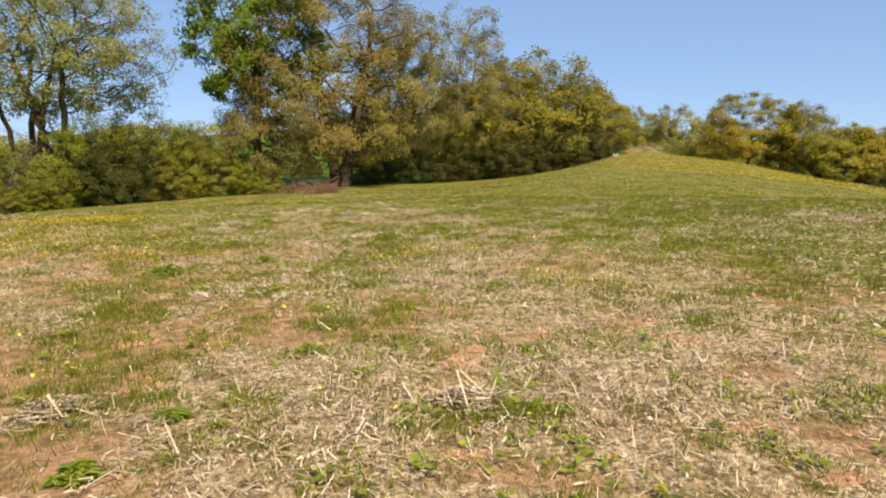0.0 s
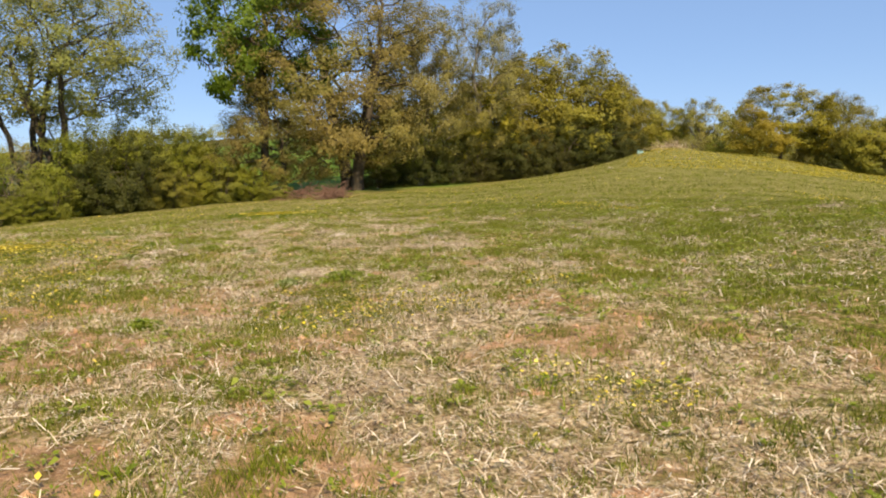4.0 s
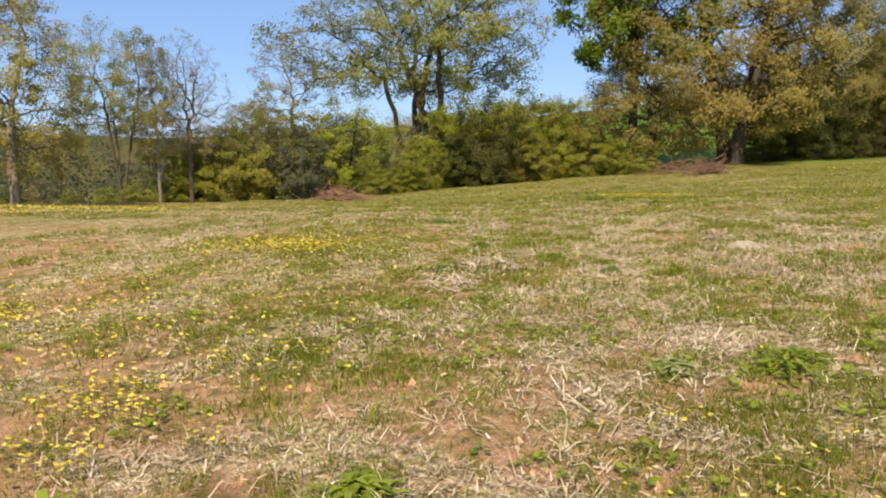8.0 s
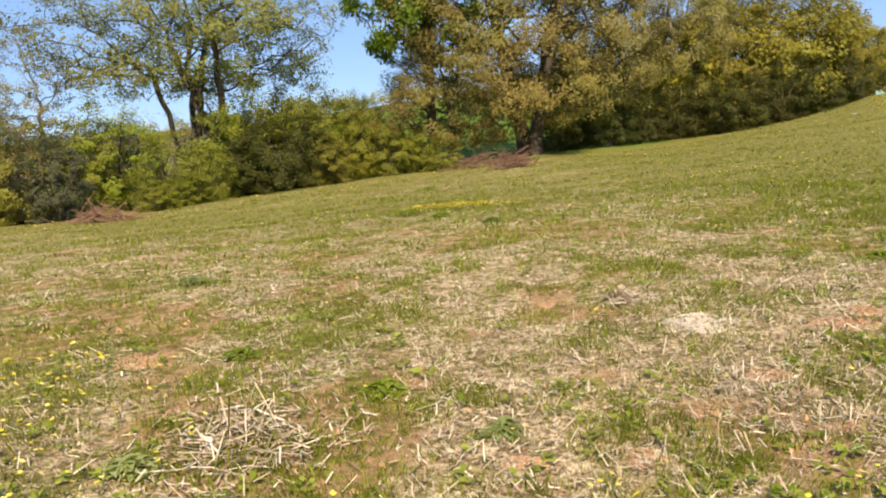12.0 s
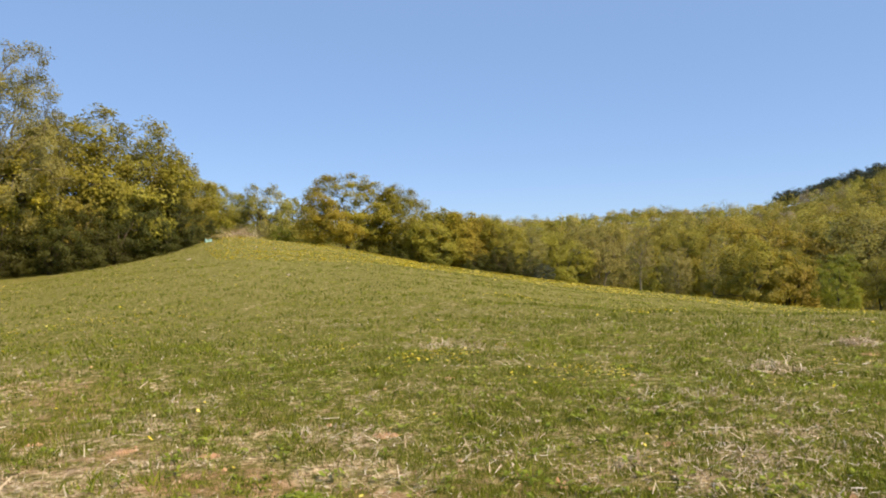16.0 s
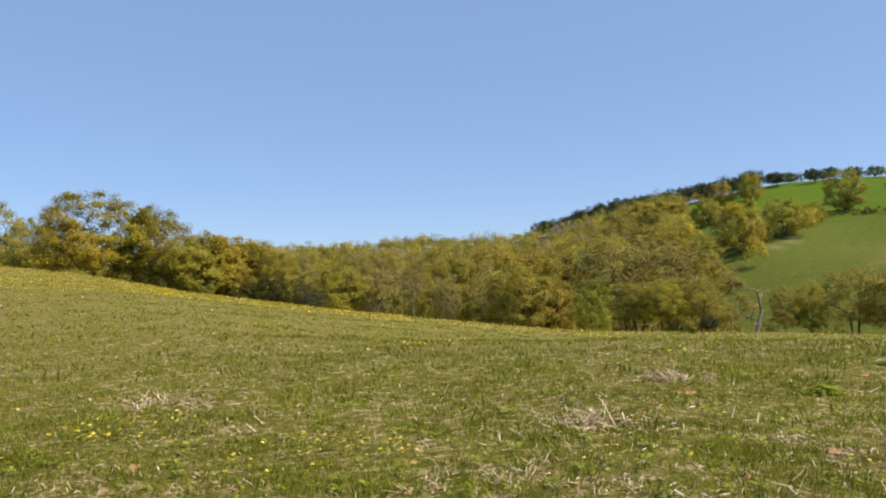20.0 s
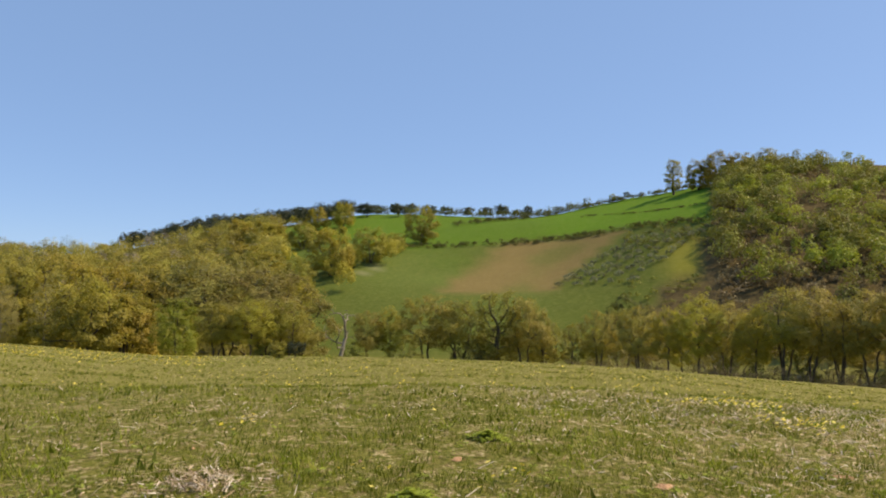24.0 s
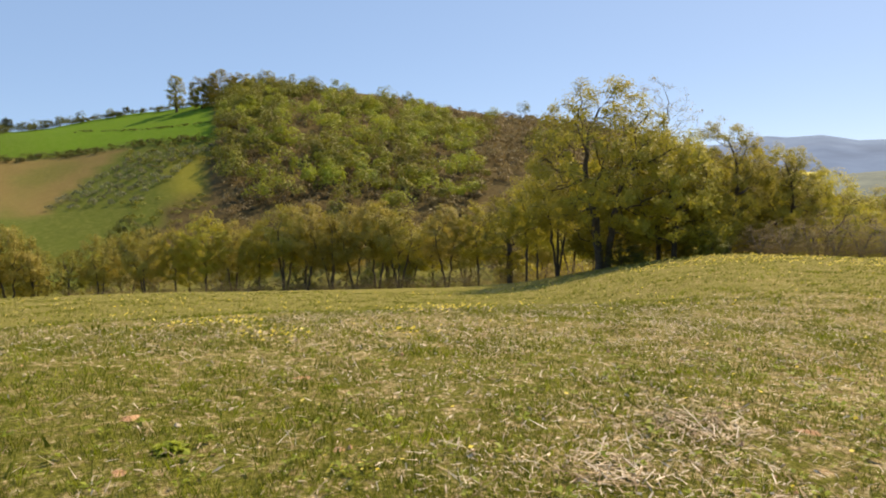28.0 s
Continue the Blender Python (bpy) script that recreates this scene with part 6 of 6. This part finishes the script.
def blades(x, y, tall, wide, lean):
    """One bent blade of grass a spot: a slim triangle."""
    n = len(x)
    z, a = height(x, y) - 0.008, rng_c.uniform(0, 6.28, n)
    h = tall * rng_c.uniform(0.45, 1.2, n)
    s = np.stack([-np.sin(a), np.cos(a), 0 * a], 1) * (wide * rng_c.uniform(0.6, 1.2, n) / 2)[:, None]
    b = rng_c.uniform(0, 6.28, n)
    tip = np.stack([np.cos(b) * lean * h, np.sin(b) * lean * h, h], 1)
    c = np.stack([x, y, z], 1)
    return np.stack([c - s, c + s, c + tip], 1)


def tufted(x, y, per, spread):
    """Several spots round each spot."""
    k = np.repeat(np.arange(len(x)), per)
    return x[k] + rng_c.normal(0, spread, len(k)), y[k] + rng_c.normal(0, spread, len(k))


GRASS = island_material("field_grass", [(0.0, (0.075, 0.1, 0.009)), (0.5, (0.19, 0.22, 0.021)), (0.85, (0.265, 0.29, 0.038)), (1.0, (0.42, 0.39, 0.11))], 0.32, 0.6)

FRESH_GRASS = island_material("fresh_grass", [(0.0, (0.13, 0.18, 0.012)), (0.5, (0.26, 0.32, 0.025)), (1.0, (0.44, 0.47, 0.07))], 0.45, 0.55)
pieces = []
for count, near, far, lean, per, spread, tall, wide in ((64000, 0.0, 7, 0.75, 14, 0.045, 0.06, 0.0065), (66000, 6, 20, 0.8, 9, 0.08, 0.065, 0.012), (66000, 18, 85, 0.8, 6, 0.16, 0.08, 0.045)):
    x, y = field_spots(count, near, far, lean)
    grain = 1.0 if far < 30 else 2.5
    clump = soft_step(0.6 * patchy(x, y, 0.45 * grain, 21) + 0.4 * patchy(x, y, 0.18 * grain, 22), 0.35, 0.62)
    keep = rng_c.random(len(x)) < (lushness(x, y) ** 1.3 + 0.03) * ((0.25 if far < 30 else 0.6) + (0.95 if far < 30 else 0.5) * clump)
    x, y = tufted(x[keep], y[keep], per, spread)
    pieces.append(blades(x, y, tall * (0.7 + 0.6 * np.repeat(clump[keep], per)), wide, 0.45))
fresh = []
for count, near, far, per, spread, tall, wide in ((4200, 0.3, 8, 34, 0.07, 0.085, 0.008), (7000, 7, 24, 22, 0.1, 0.1, 0.016), (10000, 22, 75, 9, 0.2, 0.1, 0.05)):
    x, y = field_spots(count, near, far, 0.75)
    keep = rng_c.random(len(x)) < 0.25 + 0.75 * soft_step(patchy(x, y, 0.7, 9), 0.4, 0.7)
    x, y = tufted(x[keep], y[keep], per, spread)
    fresh.append(blades(x, y, tall, wide, 0.6))
tagged(new("grass_tufts", quads_mesh("grass_tufts", np.concatenate(fresh), FRESH_GRASS, 3)), "fresh green tufts of grass and young weeds", "grass", kind="stuff")
tagged(new("field_grass", quads_mesh("field_grass", np.concatenate(pieces), GRASS, 3)), "short spring grass in uneven tufts over the field", "grass", kind="stuff")

# low broad-leaved weeds, flat rosettes between the straw
x, y = field_spots(15000, 0.0, 11, 0.75)
keep = rng_c.random(len(x)) < 0.12 + 0.88 * soft_step(patchy(x, y, 0.55, 27) + 0.5 * lushness(x, y), 0.55, 0.95)
x, y = x[keep], y[keep]
k = np.repeat(np.arange(len(x)), 9)
turn = rng_c.uniform(0, 6.28, len(k))
L = (0.022 + 0.045 * rng_c.random(len(x)) ** 1.8)[k] * rng_c.uniform(0.6, 1.2, len(k))
W = L * rng_c.uniform(0.2, 0.36, len(k))
out, side = np.stack([np.cos(turn), np.sin(turn), 0 * turn], 1), np.stack([-np.sin(turn), np.cos(turn), rng_c.normal(0, 0.3, len(k))], 1)
c = np.stack([x[k], y[k], height(x, y)[k] + 0.012 + rng_c.uniform(0, 0.03, len(k))], 1) + out * (L * rng_c.uniform(0.1, 0.6, len(k)))[:, None]
rise = np.stack([0 * L, 0 * L, L * rng_c.uniform(-0.05, 0.65, len(k))], 1)
tagged(new("weed_rosettes", quads_mesh("weed_rosettes", np.stack([c, c + out * (0.55 * L)[:, None] + side * W[:, None] + rise * 0.7, c + out * L[:, None] + rise * 0.8, c + out * (0.5 * L)[:, None] - side * W[:, None] + rise * 0.7], 1), WEED_LEAF)), "low yellow-green weeds scattered through the straw", "weeds", kind="stuff")

pieces = []
for count, near, far, lean, long, wide, rise in ((640000, 0.0, 7, 0.75, 0.08, 0.006, 0.36), (300000, 6, 22, 0.75, 0.1, 0.011, 0.35), (5000, 20, 70, 0.8, 0.18, 0.03, 0.2)):
    x, y = field_spots(count, near, far, lean)
    mats = soft_step(patchy(x, y, 0.9, 12) + 0.6 * patchy(x, y, 0.3, 13), 0.75, 1.15)   # straw gathers in loose mats
    keep = rng_c.random(len(x)) < np.clip((1.05 - lushness(x, y) - 0.7 * bareness(x, y)) * (0.45 + 0.8 * mats), 0.05 + (0.15 + 0.6 * strawy(x, y)) * mats, 1)
    x, y = x[keep], y[keep]
    n = len(x)
    turn, L = rng_c.uniform(0, 6.28, n), long * (0.2 + 0.5 * rng_c.random(n) + 1.6 * rng_c.random(n) ** 12)
    tip = rise * np.abs(rng_c.normal(0, 1, n)) * L * np.where(rng_c.random(n) < (0.08 if near == 0 else 0.0), 3.0, 1.0)
    tip = np.minimum(tip, 0.05 + 0.05 * rng_c.random(n))
    d = np.stack([np.cos(turn) * L / 2, np.sin(turn) * L / 2, tip / 2], 1)
    s = np.stack([-np.sin(turn), np.cos(turn), rng_c.uniform(-0.5, 0.5, n)], 1) * (wide * rng_c.uniform(0.4, 1.1, n) / 2)[:, None]
    c = np.stack([x, y, height(x, y) + 0.008 + tip / 2 + rng_c.uniform(0, 0.03, n)], 1)
    k = rng_c.uniform(0.15, 1.0, (n, 1))
    pieces.append(np.stack([c - d - s, c - d + s, c + d + s * k, c + d - s * k], 1))
tagged(new("straw_litter", quads_mesh("straw_litter", np.concatenate(pieces), STRAW)), "bleached chopped straw lying over the field", "straw", kind="stuff")

# pale torn maize husks, larger than the chopped straw
x, y = field_spots(150000, 0.0, 20, 0.75)
mats = soft_step(patchy(x, y, 0.9, 12) + 0.6 * patchy(x, y, 0.3, 13), 0.8, 1.15)
keep = rng_c.random(len(x)) < np.maximum(mats, 0.7 * strawy(x, y)) * np.clip(0.35 * dryness(x, y) + 1.8 * strawy(x, y), 0.05, 1)
x, y = x[keep], y[keep]
n = len(x)
turn, L, W = rng_c.uniform(0, 6.28, n), rng_c.uniform(0.03, 0.095, n), rng_c.uniform(0.005, 0.013, n)
d = np.stack([np.cos(turn) * L / 2, np.sin(turn) * L / 2, rng_c.normal(0, 0.15, n) * L], 1)
s = np.stack([-np.sin(turn) * W / 2, np.cos(turn) * W / 2, rng_c.normal(0, 0.35, n) * W], 1)
c = np.stack([x, y, height(x, y) + 0.022 + rng_c.uniform(0, 0.02, n)], 1)
bend = np.stack([0 * x, 0 * x, rng_c.uniform(0.0, 0.008, n)], 1)
husk = np.concatenate([np.stack([c - d - s * 0.4, c - d + s * 0.4, c + bend + s, c + bend - s], 1), np.stack([c + bend - s, c + bend + s, c + d + s * 0.3, c + d - s * 0.3], 1)])
tagged(new("maize_husks", quads_mesh("maize_husks", husk, HUSK)), "pale torn maize husks strewn over the field", "straw", kind="stuff")

# yellow flowers, in drifts and singly
x, y = field_spots(4600, 0.5, 75, 0.9)
fx, fy = [x], [y]
for px, py, r, n in FLOWERS:
    n = int(n * (5.0 if px < -4 else 2.0))
    a, d = rng_c.uniform(0, 6.28, n), r * rng_c.random(n) ** 0.6 * 1.7
    fx.append(px + d * np.cos(a))
    fy.append(py + d * 0.8 * np.sin(a))
for az0, az1, r0, r1, n in ((-30, -14, 50, 82, 3800), (-46, -28, 52, 77, 2600), (-62, -44, 50, 69, 900), (-150, -126, 44, 60, 900), (-100, -60, 30, 60, 260)):
    a, d = np.radians(rng_c.uniform(az0, az1, n)), rng_c.uniform(r0, r1, n)
    fx.append(CX - np.sin(a) * d)
    fy.append(CY + np.cos(a) * d)
x, y = np.concatenate(fx), np.concatenate(fy)
n = len(x)
size = (0.0135 + 0.001 * np.clip(off_line(x, y) - 1.5, 0, 45)) * rng_c.uniform(0.7, 1.3, n)
top = height(x, y) + rng_c.uniform(0.07, 0.16, n)
a0, tx, ty = rng_c.uniform(0, 6.28, n), rng_c.normal(0, 0.3, n), rng_c.normal(-0.25, 0.3, n)
petals = []
for k in range(8):
    a = a0 + k * math.pi / 4
    r = size * (1.0 if k % 2 == 0 else 0.72)
    petals.append(np.stack([x + r * np.cos(a), y + r * np.sin(a), top + r * (tx * np.cos(a) + ty * np.sin(a))], 1))
tagged(new("yellow_flowers", quads_mesh("yellow_flowers", np.stack(petals, 1), PETAL, 8)), "small yellow meadow flowers in drifts", "flowers", kind="stuff")
g = height(x, y)
w = np.stack([0.001 + 0 * x, 0 * x, 0 * x], 1)
c0, c1 = np.stack([x, y, g], 1), np.stack([x, y, top - 0.002], 1)
tagged(new("flower_stalks", quads_mesh("flower_stalks", np.stack([c0 - w, c0 + w, c1 + w, c1 - w], 1), STALK)), "thin green stalks under the yellow flowers", "flowers", kind="stuff")

# crumbs of soil
x, y = field_spots(5200, 0.0, 12, 0.7)
keep = rng_c.random(len(x)) < bareness(x, y) + 0.12
x, y = x[keep], y[keep]
base = np.array([(1, 0, 0), (-1, 0, 0), (0, 1, 0), (0, -1, 0), (0, 0, 1), (0, 0, -1)], float)
faces = np.array([(0, 2, 4), (2, 1, 4), (1, 3, 4), (3, 0, 4), (2, 0, 5), (1, 2, 5), (3, 1, 5), (0, 3, 5)])
n = len(x)
v = base[None] * rng_c.uniform(0.5, 1.4, (n, 6, 3)) * (0.006 + 0.03 * rng_c.random(n) ** 3)[:, None, None] + np.stack([x, y, height(x, y) + 0.006], 1)[:, None]
tagged(new("soil_crumbs", mesh_of("soil_crumbs", v.reshape(-1, 3).tolist(), (faces[None] + 6 * np.arange(n)[:, None, None]).reshape(-1, 3).tolist(), SOIL)), "crumbs and clods of red soil", "soil", kind="stuff")
